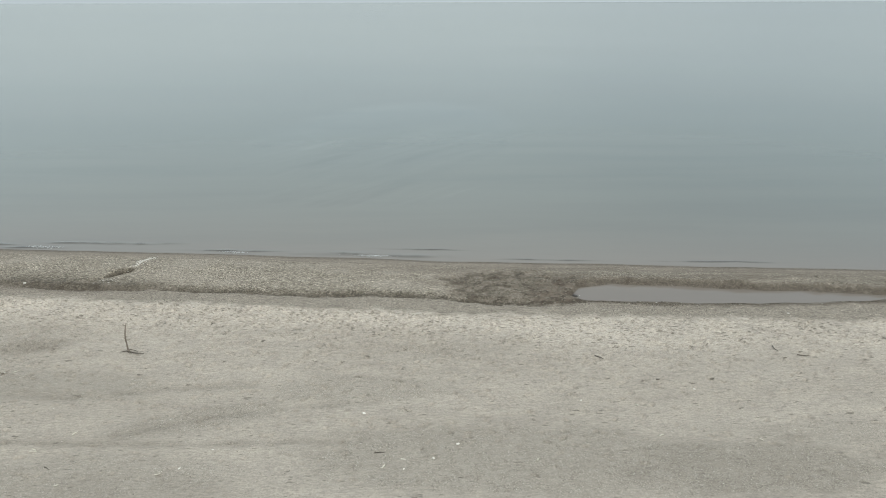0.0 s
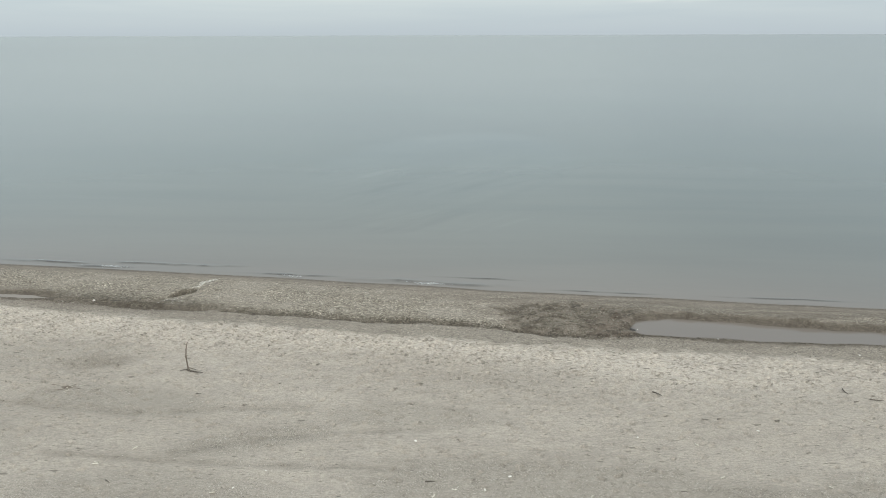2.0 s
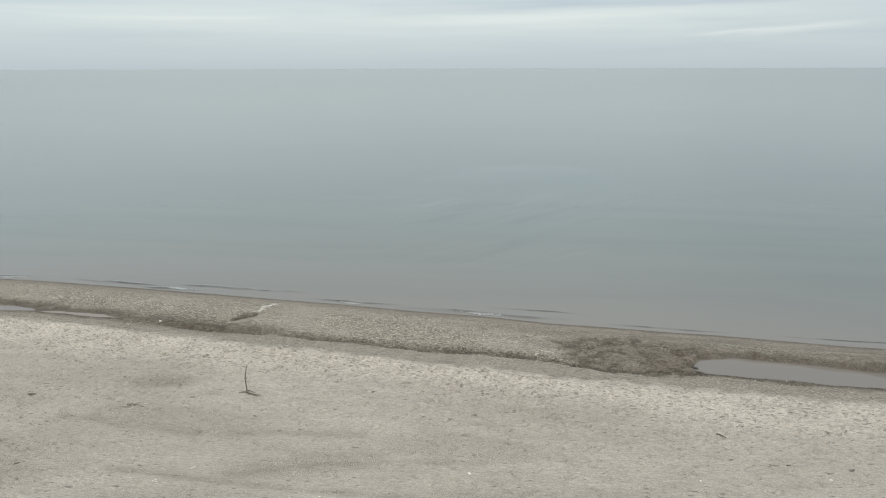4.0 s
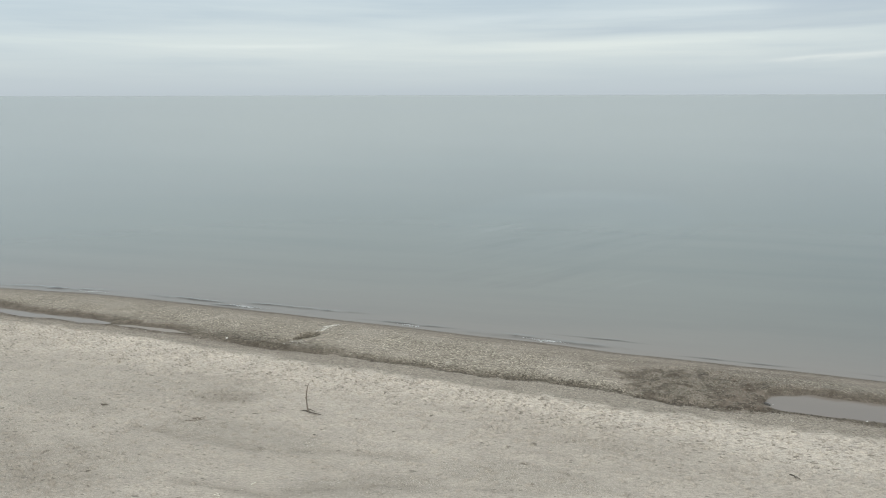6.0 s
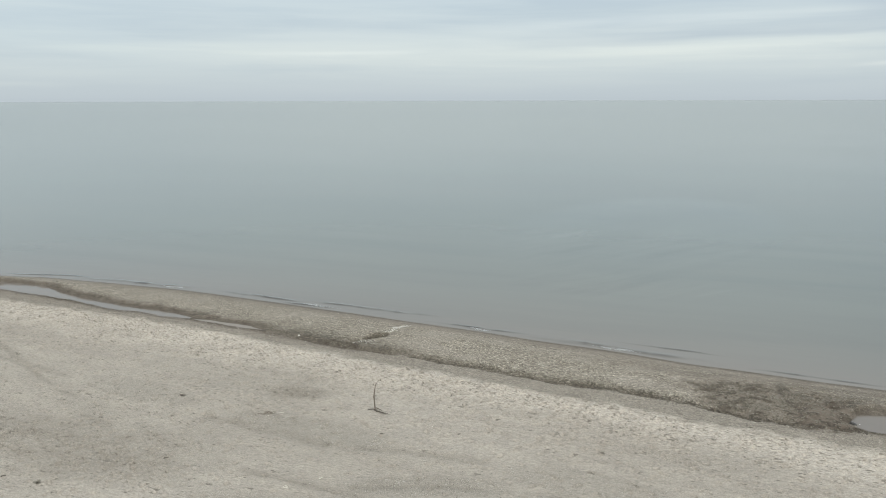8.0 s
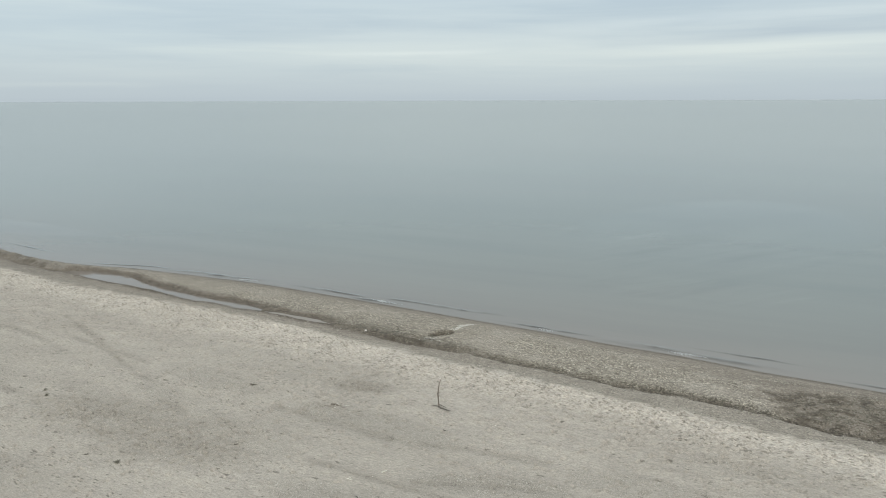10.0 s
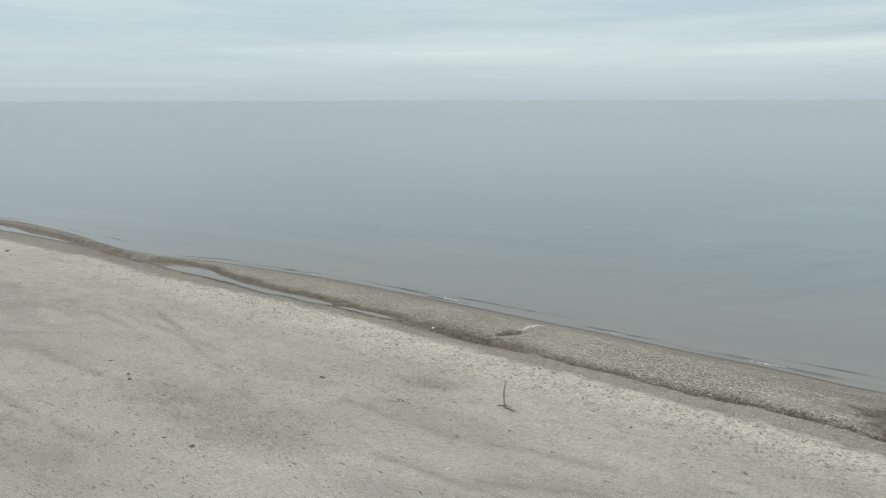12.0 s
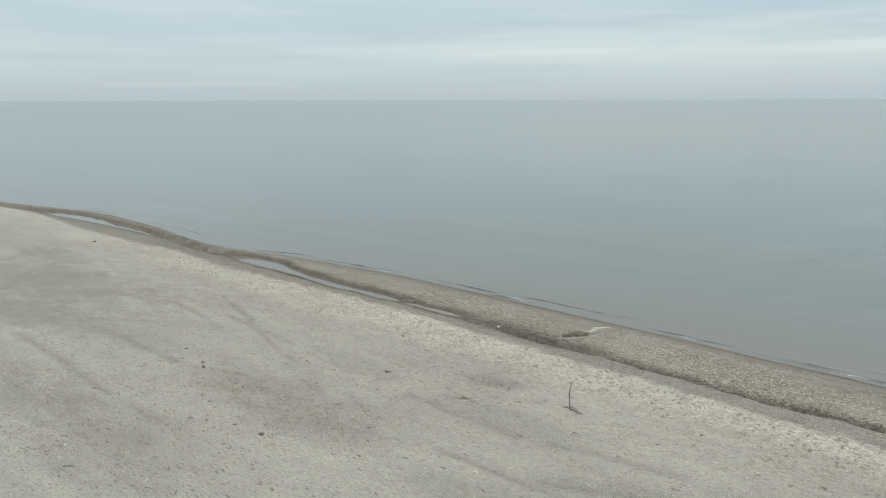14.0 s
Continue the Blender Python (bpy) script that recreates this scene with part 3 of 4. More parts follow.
        for (ax, ay), (bx, by) in zip(line, line[1:]):
            t = np.clip(((px - ax) * (bx - ax) + (py - ay) * (by - ay)) / ((bx - ax) ** 2 + (by - ay) ** 2), 0, 1)
            best = np.minimum(best, np.hypot(px - ax - t * (bx - ax), py - ay - t * (by - ay)))
        near[pick] = best + (layered(px / 0.8, py / 0.6, 91, 3) - 0.5) * 0.3
        rut = np.exp(-(near / (broad * 0.6)) ** 2)
        z = z - deep * rut
        coarse = np.maximum(coarse, 0.5 * rut)
        wet = np.maximum(wet, 0.26 * rut * smooth(layered(x / 1.1, y / 0.7, 93, 3), 0.2, 0.6))
    pale = smooth(y, d - 5.0, d - 0.8) * (1 - strip) * (1 - smooth(y, d, d + 0.3)) * (1 - 0.45 * smooth(-x, 50, 64)) * (1 - 0.3 * smooth(x, 2, 14))
    return z, gravel, np.clip(wet, 0, 1), np.clip(coarse, 0, 1), pale, np.clip(mud, 0, 1)


def graded(lo, fine_lo, fine_hi, hi, step, grow, most):
    """Places along an axis: even in the middle, wider and wider towards both ends."""
    mid = list(np.arange(fine_lo, fine_hi, step))
    for end, way in ((hi, 1), (lo, -1)):
        at, s, extra = (mid[-1] if way > 0 else mid[0]), step, []
        while (end - at) * way > 0:
            s = min(s * grow, most) if abs(at) < 140 else s * 1.25
            at += way * s
            extra.append(at)
        mid = mid + extra if way > 0 else extra[::-1] + mid
    return np.array(mid)


def sheet(name, gx, gy, gz, mat, label, category):
    """One smooth mesh over a grid of places."""
    ny, nx = gx.shape
    me = bpy.data.meshes.new(name)
    n = np.arange(nx * ny).reshape(ny, nx)
    quads = np.stack([n[:-1, :-1], n[:-1, 1:], n[1:, 1:], n[1:, :-1]], -1).reshape(-1, 4)
    me.vertices.add(nx * ny)
    me.vertices.foreach_set("co", np.stack([gx, gy, gz], -1).astype(np.float32).ravel())
    me.loops.add(quads.size)
    me.loops.foreach_set("vertex_index", quads.astype(np.int32).ravel())
    me.polygons.add(len(quads))
    me.polygons.foreach_set("loop_start", np.arange(0, quads.size, 4, dtype=np.int32))
    me.polygons.foreach_set("use_smooth", np.ones(len(quads), bool))
    me.update(calc_edges=True)
    me.materials.append(mat)
    return tagged(new(name, me), label, category, kind="structure")


def build_ground():
    xs = graded(-FAR_X, -40, 26.5, FAR_X, 0.065, 1.012, 0.6)
    ys = graded(-FAR_X, 12, 43, 4800, 0.065, 1.05, 2.0)
    gx, gy = np.meshgrid(xs, ys)
    z, gravel, wet, coarse, pale, mud = beach(gx, gy)
    # trodden sand: shallow footprints, thick along the edge of the dry sand
    rnd = np.random.RandomState(4)
    prints = []
    for _ in range(7500):
        x = rnd.uniform(-75, 27)
        d = np.interp(x, *np.array(DRY_EDGE, float).T)
        y = d - 0.2 - abs(rnd.normal(0, 3.0))
        if x > 0 and rnd.uniform() < 0.55:
            continue
        prints.append((x, y))
    for cx, cy, rx, ry, many in ((-23, 20.5, 5, 2.4, 450), (-29, 20.5, 3.5, 1.8, 240), (-19.1, 29.0, 1.6, 0.7, 70), (-30, 15, 8, 3, 260), (0, 24, 16, 4, 420), (-22, 26, 9, 4, 420), (-45, 28, 14, 5, 420), (6, 28, 12, 2, 260)):
        for _ in range(many):
            prints.append((rnd.normal(cx, rx * 0.6), rnd.normal(cy, ry * 0.6)))
    for x, y in prints:
        if not 9.5 < y < 43:
            continue
        long, wide, turn, deep = rnd.uniform(0.10, 0.19), rnd.uniform(0.055, 0.085), rnd.normal(0, 0.45), rnd.uniform(0.035, 0.09)
        i0, i1 = np.searchsorted(xs, (x - 0.5, x + 0.5))
        j0, j1 = np.searchsorted(ys, (y - 0.5, y + 0.5))
        u, v = gx[j0:j1, i0:i1] - x, gy[j0:j1, i0:i1] - y
        c, s = math.cos(turn), math.sin(turn)
        r2 = ((u * c + v * s) / long) ** 2 + ((v * c - u * s) / wide) ** 2
        z[j0:j1, i0:i1] += deep * (0.35 * np.exp(-((np.sqrt(r2) - 1.5) / 0.5) ** 2) - np.exp(-r2 ** 2.5))
    ob = sheet("ground", gx, gy, z, SAND, "pale grey sand beach with trodden edge and gravel ridge", "beach")
    zones = ob.data.attributes.new("zones", "FLOAT_COLOR", "POINT")
    zones.data.foreach_set("color", np.stack([gravel, wet, coarse, mud], -1).astype(np.float32).ravel())
    tone = ob.data.attributes.new("pale", "FLOAT", "POINT")
    tone.data.foreach_set("value", pale.astype(np.float32).ravel())
    return xs, ys, z


XS, YS, ZS = build_ground()


def ground_at(x, y):
    """Height of the ground at one place."""
    i, j = int(np.clip(np.searchsorted(XS, x), 1, len(XS) - 1)), int(np.clip(np.searchsorted(YS, y), 1, len(YS) - 1))
    u, v = (x - XS[i - 1]) / (XS[i] - XS[i - 1]), (y - YS[j - 1]) / (YS[j] - YS[j - 1])
    a, b, c, d = ZS[j - 1, i - 1], ZS[j - 1, i], ZS[j, i - 1], ZS[j, i]
    return float((a * (1 - u) + b * u) * (1 - v) + (c * (1 - u) + d * u) * v)


# small waves running in: middle, half length, distance from the waterline, slant, height, thickness
LAPS = ((-44.0, 4.2, 1.15, 0.02, 0.10, 0.22), (-31.2, 3.0, 1.25, 0.03, 0.08, 0.17), (-22.6, 4.2, 1.9, 0.06, 0.08, 0.17), (-13.6, 2.6, 1.0, 0.03, 0.05, 0.12), (-4.6, 3.8, 1.0, 0.03, 0.10, 0.25),
        (6.5, 2.4, 0.9, 0.02, 0.04, 0.10), (17.0, 3.0, 1.1, 0.02, 0.03, 0.10), (-27.0, 1.8, 0.8, 0.0, 0.07, 0.15), (-53.0, 3.5, 1.3, 0.03, 0.06, 0.15), (-70.0, 3.0, 2.2, 0.05, 0.05, 0.14), (-77.0, 2.4, 1.5, 0.02, 0.05, 0.14),
        (-93.0, 3.5, 1.5, 0.0, 0.05, 0.15), (-1.5, 2.2, 2.3, 0.04, 0.04, 0.11))


def build_lake():
    xs = graded(-9000, -45, 27, 9000, 0.28, 1.03, 1.5)
    out = graded(0, 0, 7, 9000, 0.06, 1.06, 1.2)
    gx, gs = np.meshgrid(xs, out[out >= 0])
    gy = along(WATERLINE, np.clip(gx, -400, 400)) - 1.5 + gs
    calm = np.exp(-np.maximum(gs - 3, 0) / 9)
    z = LAKE_LEVEL + 0.016 * (layered(gx / 2.2, gs / 0.7, 107, 3) - 0.5) * calm * smooth(gs, 1.6, 3.5)
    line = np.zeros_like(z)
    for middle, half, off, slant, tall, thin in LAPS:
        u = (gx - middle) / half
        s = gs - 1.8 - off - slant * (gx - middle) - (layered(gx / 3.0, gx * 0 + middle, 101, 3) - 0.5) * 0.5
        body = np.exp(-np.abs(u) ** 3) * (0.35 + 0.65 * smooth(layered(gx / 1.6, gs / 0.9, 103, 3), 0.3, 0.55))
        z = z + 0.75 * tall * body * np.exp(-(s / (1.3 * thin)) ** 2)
        # where each wave's dark front gets its painted shade
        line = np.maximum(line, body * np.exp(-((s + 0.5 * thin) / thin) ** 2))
    z = np.where(np.abs(gx) > 300, LAKE_LEVEL, z)
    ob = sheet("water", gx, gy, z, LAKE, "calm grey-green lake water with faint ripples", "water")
    strokes = np.zeros_like(z)
    for cx, cy, rx, ry, turn in ((-6, 86, 17, 30, -0.2), (-6, 57, 11, 5, 0.15), (-84, 52, 16, 3.5, 0.0)):
        strokes = np.maximum(strokes, smooth(oval(gx, gy, cx, cy, rx, ry, turn), 0, 0.7))
    ruffled = ob.data.attributes.new("ruffled", "FLOAT", "POINT")
    ruffled.data.foreach_set("value", strokes.astype(np.float32).ravel())
    lap_shade = ob.data.attributes.new("lap_shade", "FLOAT", "POINT")
    lap_shade.data.foreach_set("value", np.clip(line, 0, 1).astype(np.float32).ravel())
    silt = ob.data.attributes.new("silt", "FLOAT", "POINT")
    silt.data.foreach_set("value", np.clip(np.exp(-np.maximum(gs - 1.5, 0) / 11) + 0.12 * (layered(gx / 12, gs / 5, 109, 3) - 0.5) * np.exp(-gs / 25), 0, 1).astype(np.float32).ravel())


def build_pool(k):
    up, low = POOLS[k]
    x0, x1 = up[0][0] - 1.2, up[-1][0] + 1.2
    y0, y1 = min(p[1] for p in low) - 0.5, max(p[1] for p in up) + 0.9
    gx, gy = np.meshgrid(np.linspace(x0, x1, 160), np.linspace(y0, y1, 50))
    inside = np.clip(pool_inside(k, gx, gy), -0.5, 0.5)
    gz = POOL_LEVEL - 0.25 * smooth(-inside, 0.25, 0.5)
    sheet("pool", gx, gy, gz, SHALLOW if k == 2 else POOL, "shallow still pool of grey water behind the gravel ridge", "water")


build_lake()
for k in range(len(POOLS)):
    build_pool(k)


# ---- helpers for things ----
def mesh_object(name, bm, mat, parent=None, label="", smooth_faces=True):
    me = bpy.data.meshes.new(name)
    bmesh.ops.recalc_face_normals(bm, faces=bm.faces)
    bm.to_mesh(me)
    bm.free()
    for p in me.polygons:
        p.use_smooth = smooth_faces
    me.materials.append(mat)
    ob = new(name, me)
    if parent:
        ob.parent = parent
    if label:
        tagged(ob, label)
    return ob


def part(name, bm, mat, parent, label=""):
    return mesh_object(name, bm, mat, parent, label)


def tube(bm, points, radii, sides=7, rough=0.12, rnd=random, flat=1.0):
    """A closed, slightly uneven tapered tube through points."""
    points = [Vector(p) for p in points]
    rings = []
    for k, p in enumerate(points):
        way = (points[min(k + 1, len(points) - 1)] - points[max(k - 1, 0)]).normalized()
        side = way.cross(Vector((0, 0, 1)) if abs(way.z) < 0.9 else Vector((0, 1, 0))).normalized()
        upward = side.cross(way)
        ring = []
        for n in range(sides):
            a = 2 * math.pi * n / sides
            r = radii[k] * (1 + rnd.uniform(-rough, rough))
            ring.append(bm.verts.new(p + side * math.cos(a) * r + upward * math.sin(a) * r * flat))
        rings.append(ring)
    for a, b in zip(rings, rings[1:]):
        for n in range(sides):
            bm.faces.new((a[n], a[(n + 1) % sides], b[(n + 1) % sides], b[n]))
    bm.faces.new(rings[0][::-1])
    bm.faces.new(rings[-1])


def bent(a, b, bow, steps, rnd, jitter=0.0):
    """Points from a to b, bowed sideways and a little crooked."""
    a, b = Vector(a), Vector(b)
    side = (b - a).cross(Vector((0, 0, 1)))
    side = side.normalized() if side.length > 1e-6 else Vector((1, 0, 0))
    out = []
    for k in range(steps + 1):
        t = k / steps
        out.append(a.lerp(b, t) + side * (bow * math.sin(math.pi * t) + rnd.uniform(-jitter, jitter)) + Vector((0, 0, rnd.uniform(-jitter, jitter) * 0.5)))
    return out


def empty(name, x, y, sink=0.0):
    ob = new(name)
    ob.location = (x, y, ground_at(x, y) - sink)
    return ob


# ---- the driftwood post ----
def build_post(x, y):
    """A crooked branch set upright in the sand, with boughs lying round its foot."""
    rnd = random.Random(11)
    post = tagged(empty("driftwood_post", x, y), "tall crooked driftwood branch stuck upright in pale sand", "driftwood")
    right = Vector((0.894, 0.448, 0))

    def at(s, z, depth=0.0):
        return right * s + Vector((-0.448, 0.894, 0)) * depth + Vector((0, 0, z))
    bm = bmesh.new()
    line = [(0.0, -0.25), (0.01, 0.0), (-0.01, 0.19), (-0.02, 0.39), (-0.035, 0.61), (-0.03, 0.83), (-0.005, 1.03), (0.03, 1.2), (0.075, 1.35), (0.10, 1.42)]
    tube(bm, [at(s, z, 0.02 * math.sin(5 * z)) for s, z in line], [0.046, 0.042, 0.036, 0.033, 0.03, 0.028, 0.027, 0.025, 0.023, 0.017], 9, 0.1, rnd)
    part("upright", bm, WOOD, post)
    bm = bmesh.new()
    tube(bm, [at(-0.035, 0.66), at(-0.07, 0.72), at(-0.085, 0.76)], [0.03, 0.02, 0.012], 6, 0.1, rnd)
    part("knot", bm, WOOD, post)
    ends = [((0.06, 0.03, 0.02), (-0.36, 0.035, 0.1), 0.03, 0.034), ((-0.03, 0.04, 0.02), (0.6, 0.02, -0.48), 0.04, 0.036),
            ((0.0, 0.14, 0.03), (0.38, 0.04, -0.2), -0.03, 0.03), ((0.04, 0.04, 0.0), (0.10, 0.02, -0.22), 0.0, 0.04)]
    for (s0, z0, d0), (s1, z1, d1), bow, r in ends:
        bm = bmesh.new()
        pts = bent(at(s0, z0, d0), at(s1, z1, d1), bow, 6, rnd, 0.008)
        tube(bm, pts, [r * (1 - 0.11 * k) for k in range(len(pts))], 7, 0.14, rnd)
        part("bough", bm, BARK, post, "dark bough lying at the foot")


build_post(-14.22, 28.36)


# ---- wood, reeds, shells and weed on the sand ----
def build_branch(x, y, length, turn, thick, label, fork=True, mat=None, seed=0):
    """A crooked piece of driftwood lying on the sand."""
    rnd = random.Random(seed)
    ob = tagged(empty("driftwood", x, y), label, "driftwood", "driftwood on the sand")
    h = length / 2
    ends = [ground_at(x + k * h * math.cos(turn), y + k * h * math.sin(turn)) for k in (-1, -0.5, 0, 0.5, 1)]
    ob.location.z = max(ends[1:4] + [(ends[0] + ends[4]) / 2])
    ob.rotation_euler = (0, -math.atan2(ends[4] - ends[0], length), turn)
    bm = bmesh.new()
    pts = bent((-h, 0, thick * 0.7), (h, 0, thick * 0.9), rnd.uniform(-0.09, 0.09) * length, 7, rnd, length * 0.012)
    tube(bm, pts, [thick * (1 - 0.08 * k) for k in range(len(pts))], 7, 0.15, rnd)
    part("stem", bm, mat or BARK, ob)
    if fork:
        bm = bmesh.new()
        a = pts[3]
        b = a + Vector((length * 0.22, rnd.choice((-1, 1)) * length * 0.16, thick * 0.4))
        tube(bm, [a, a.lerp(b, 0.5) + Vector((0, 0, 0.01)), b], [thick * 0.6, thick * 0.5, thick * 0.25], 6, 0.15, rnd)
        part("twig", bm, mat or BARK, ob)
    return ob


DARK = "short dark piece of driftwood lying on the sand"
THIN = "thin dark twig lying flat on the sand"
LYING = (
    (-2.25, 20.82, 0.36, 0.0, 0.022, THIN), (0.66, 19.50, 0.36, 0.15, 0.012, THIN), (6.9, 27.7, 0.5, -0.95, 0.032, DARK), (15.05, 28.5, 0.5, -1.5, 0.026, DARK),
    (16.05, 27.9, 0.6, 0.1, 0.032, "forked dark driftwood bough lying on the sand"), (8.46, 25.79, 0.4, 0.05, 0.012, THIN), (8.96, 25.79, 0.16, 0.1, 0.03, DARK), (15.11, 27.63, 0.2, 0.2, 0.025, DARK),
    (6.41, 20.93, 0.2, 0.0, 0.016, THIN), (-13.5, 20.01, 0.22, -0.5, 0.02, DARK), (-12.88, 26.33, 0.24, 0.2, 0.018, DARK),
    (-24.13, 26.62, 0.32, 0.25, 0.045, "short thick dark log half sunk in the sand"), (-5.4, 28.85, 0.5, -1.1, 0.012, THIN),
    (-22.62, 12.99, 0.27, -0.9, 0.022, DARK), (-27.78, 11.53, 0.46, 0.75, 0.022, "crooked dark twig lying on smooth sand"), (-30.66, 11.24, 0.28, 0.3, 0.015, THIN), (-30.3, 11.4, 0.26, 1.1, 0.014, THIN),
    (-25.58, 17.88, 0.18, 0.5, 0.03, DARK), (-20.46, 21.27, 0.2, 0.4, 0.03, DARK), (-33.41, 17.16, 0.18, 0.2, 0.025, DARK), (-36.05, 22.24, 0.26, 0.5, 0.03, DARK), (-40.24, 17.59, 0.22, 0.6, 0.025, DARK),
    (-71.7, 34.82, 0.34, 0.7, 0.08, "dark stump of driftwood on pale sand"),
)
for n, (x, y, length, turn, thick, label) in enumerate(LYING):
    build_branch(x, y, length, turn, thick, label, fork=length > 0.3 and thick > 0.014, seed=100 + n)
build_branch(-24.29, 12.81, 0.42, -1.05, 0.016, "pale bleached reed stalk lying on the sand", False, REED, 77)


def build_reed(x, y, length, turn, seed):
    """A split piece of bleached reed."""
    rnd = random.Random(seed)
    ob = tagged(empty("reed_fragment", x, y, 0.004), "short bleached reed fragment lying on the sand", "reed", "reed fragments on the sand")
    ob.rotation_euler = (rnd.uniform(-0.1, 0.1), rnd.uniform(-0.12, 0.12), turn)
    h = length / 2
    bm = bmesh.new()
    tube(bm, bent((-h, 0, 0.02), (h, 0, 0.024), rnd.uniform(-0.02, 0.02), 4, rnd, 0.003), [0.02, 0.023, 0.021, 0.022, 0.016], 7, 0.1, rnd, 0.7)
    part("stalk", bm, REED, ob)
    bm = bmesh.new()
    tube(bm, [(h * 0.2, 0, 0.024), (h * 0.26, 0.0, 0.024)], [0.028, 0.027], 8, 0.05, rnd, 0.75)
    part("node", bm, REED, ob)
    return ob


REEDS = ((-13.54, 22.07, 0.24, 1.1), (-14.47, 20.96, 0.24, 0.05), (-9.63, 19.73, 0.2, 0.2), (-12.72, 19.13, 0.14, 0.7), (-2.06, 20.06, 0.2, 1.1), (-1.39, 20.44, 0.18, -0.15),
         (7.95, 21.85, 0.18, 0.5), (7.59, 23.89, 0.16, -1.0), (11.47, 21.55, 0.15, -0.6), (18.98, 28.94, 0.26, -0.2), (-14.5, 21.05, 0.2, -0.45), (3.26, 20.4, 0.13, 0.9))
for n, (x, y, length, turn) in enumerate(REEDS):
    build_reed(x, y, length, turn, 300 + n)


def build_shell(x, y, size, turn, seed, label="small bleached shell lying open on the sand", group="shells on the sand"):
    """One valve of a mussel: a ribbed shallow dome with a beak."""
    rnd = random.Random(seed)
    bm = bmesh.new()
    rows = []
    for i in range(6):
        t = i / 5
        row = []
        for j in range(10):
            a = 2 * math.pi * j / 10
            r = size * math.sin(t * math.pi / 2) * (1 + 0.18 * math.cos(a)) * (1 + rnd.uniform(-0.04, 0.04))
            row.append(bm.verts.new((r * math.cos(a) * 1.25, r * math.sin(a) * 0.8, size * 0.55 * math.cos(t * math.pi / 2))))
        rows.append(row)
    for a, b in zip(rows, rows[1:]):
        for j in range(10):
            bm.faces.new((a[j], a[(j + 1) % 10], b[(j + 1) % 10], b[j]))
    bmesh.ops.remove_doubles(bm, verts=bm.verts, dist=size * 0.02)
    bmesh.ops.holes_fill(bm, edges=bm.edges)
    ob = mesh_object("shell", bm, SHELL)
    ob.location = (x, y, ground_at(x, y) - size * 0.06)
    ob.rotation_euler = (rnd.uniform(-0.15, 0.15), rnd.uniform(-0.15, 0.15), turn)
    return tagged(ob, label, "shell", group)


SHELLS = ((-8.18, 21.06), (-8.98, 20.0), (-3.04, 23.31), (-1.34, 19.95), (-0.35, 20.51), (0.5, 21.33), (5.46, 24.24), (10.25, 25.08), (-11.23, 28.25), (-29.76, 12.31), (-11.02, 27.8), (17.47, 32.37), (11.27, 34.0))
for n, (x, y) in enumerate(SHELLS):
    build_shell(x, y, 0.04 + 0.01 * (n % 3), n * 1.3, 400 + n)


def build_stone(x, y, size, mat, label, seed, squash=0.6):
    """A water-worn stone."""
    rnd = random.Random(seed)
    bm = bmesh.new()
    bmesh.ops.create_icosphere(bm, subdivisions=3, radius=size)
    off = Vector((rnd.uniform(0, 50), rnd.uniform(0, 50), rnd.uniform(0, 50)))
    for v in bm.verts:
        v.co *= 1 + 0.35 * noise.noise(v.co / size * 0.9 + off)
        v.co.z *= squash
        v.co.x *= 1.25
    ob = mesh_object("stone", bm, mat)
    ob.location = (x, y, ground_at(x, y) + size * squash * 0.35)
    ob.rotation_euler = (0, 0, rnd.uniform(0, 3))
    return tagged(ob, label, "stone")


build_stone(-23.65, 36.8, 0.075, SHELL, "white water-worn stone beside the gravel ridge", 501)
build_stone(7.15, 35.0, 0.13, DARK_STONE, "dark wet stone at the rim of the pool", 502)
build_stone(7.42, 35.05, 0.06, SHELL, "small white stone at the rim of the pool", 503)


def build_weed(x, y, size, seed, label):
    """A tuft of dried waterweed: a matted heart and loose blades."""
    rnd = random.Random(seed)
    ob = tagged(empty("waterweed_tuft", x, y), label, "waterweed")
    bm = bmesh.new()
    bmesh.ops.create_icosphere(bm, subdivisions=3, radius=size * 0.34)
    for v in bm.verts:
        v.co *= 1 + 0.5 * noise.noise(v.co / size * 4 + Vector((seed, 0, 0)))
        v.co.z *= 0.22
    part("mat", bm, WEED, ob)
    bm = bmesh.new()
    for _ in range(34):
        a, r = rnd.uniform(0, 6.28), size * rnd.uniform(0.5, 1.0)
        foot = Vector((math.cos(a), math.sin(a), 0)) * size * rnd.uniform(0, 0.4)
        tip = foot + Vector((math.cos(a + rnd.uniform(-0.7, 0.7)) * r, math.sin(a) * r, rnd.uniform(-0.01, 0.07)))
        tube(bm, [foot + Vector((0, 0, 0.03)), foot.lerp(tip, 0.5) + Vector((0, 0, rnd.uniform(0.04, 0.1))), tip], [0.012, 0.01, 0.004], 4, 0.1, rnd, 0.5)
    part("blades", bm, WEED, ob)
    return ob


build_weed(-23.8, 17.93, 0.13, 7, "dark tuft of dried waterweed on the sand")
build_weed(-33.34, 21.47, 0.085, 8, "small dark tuft of waterweed on trodden sand")
build_weed(-32.63, 21.06, 0.11, 9, "flat dark tuft of waterweed on trodden sand")


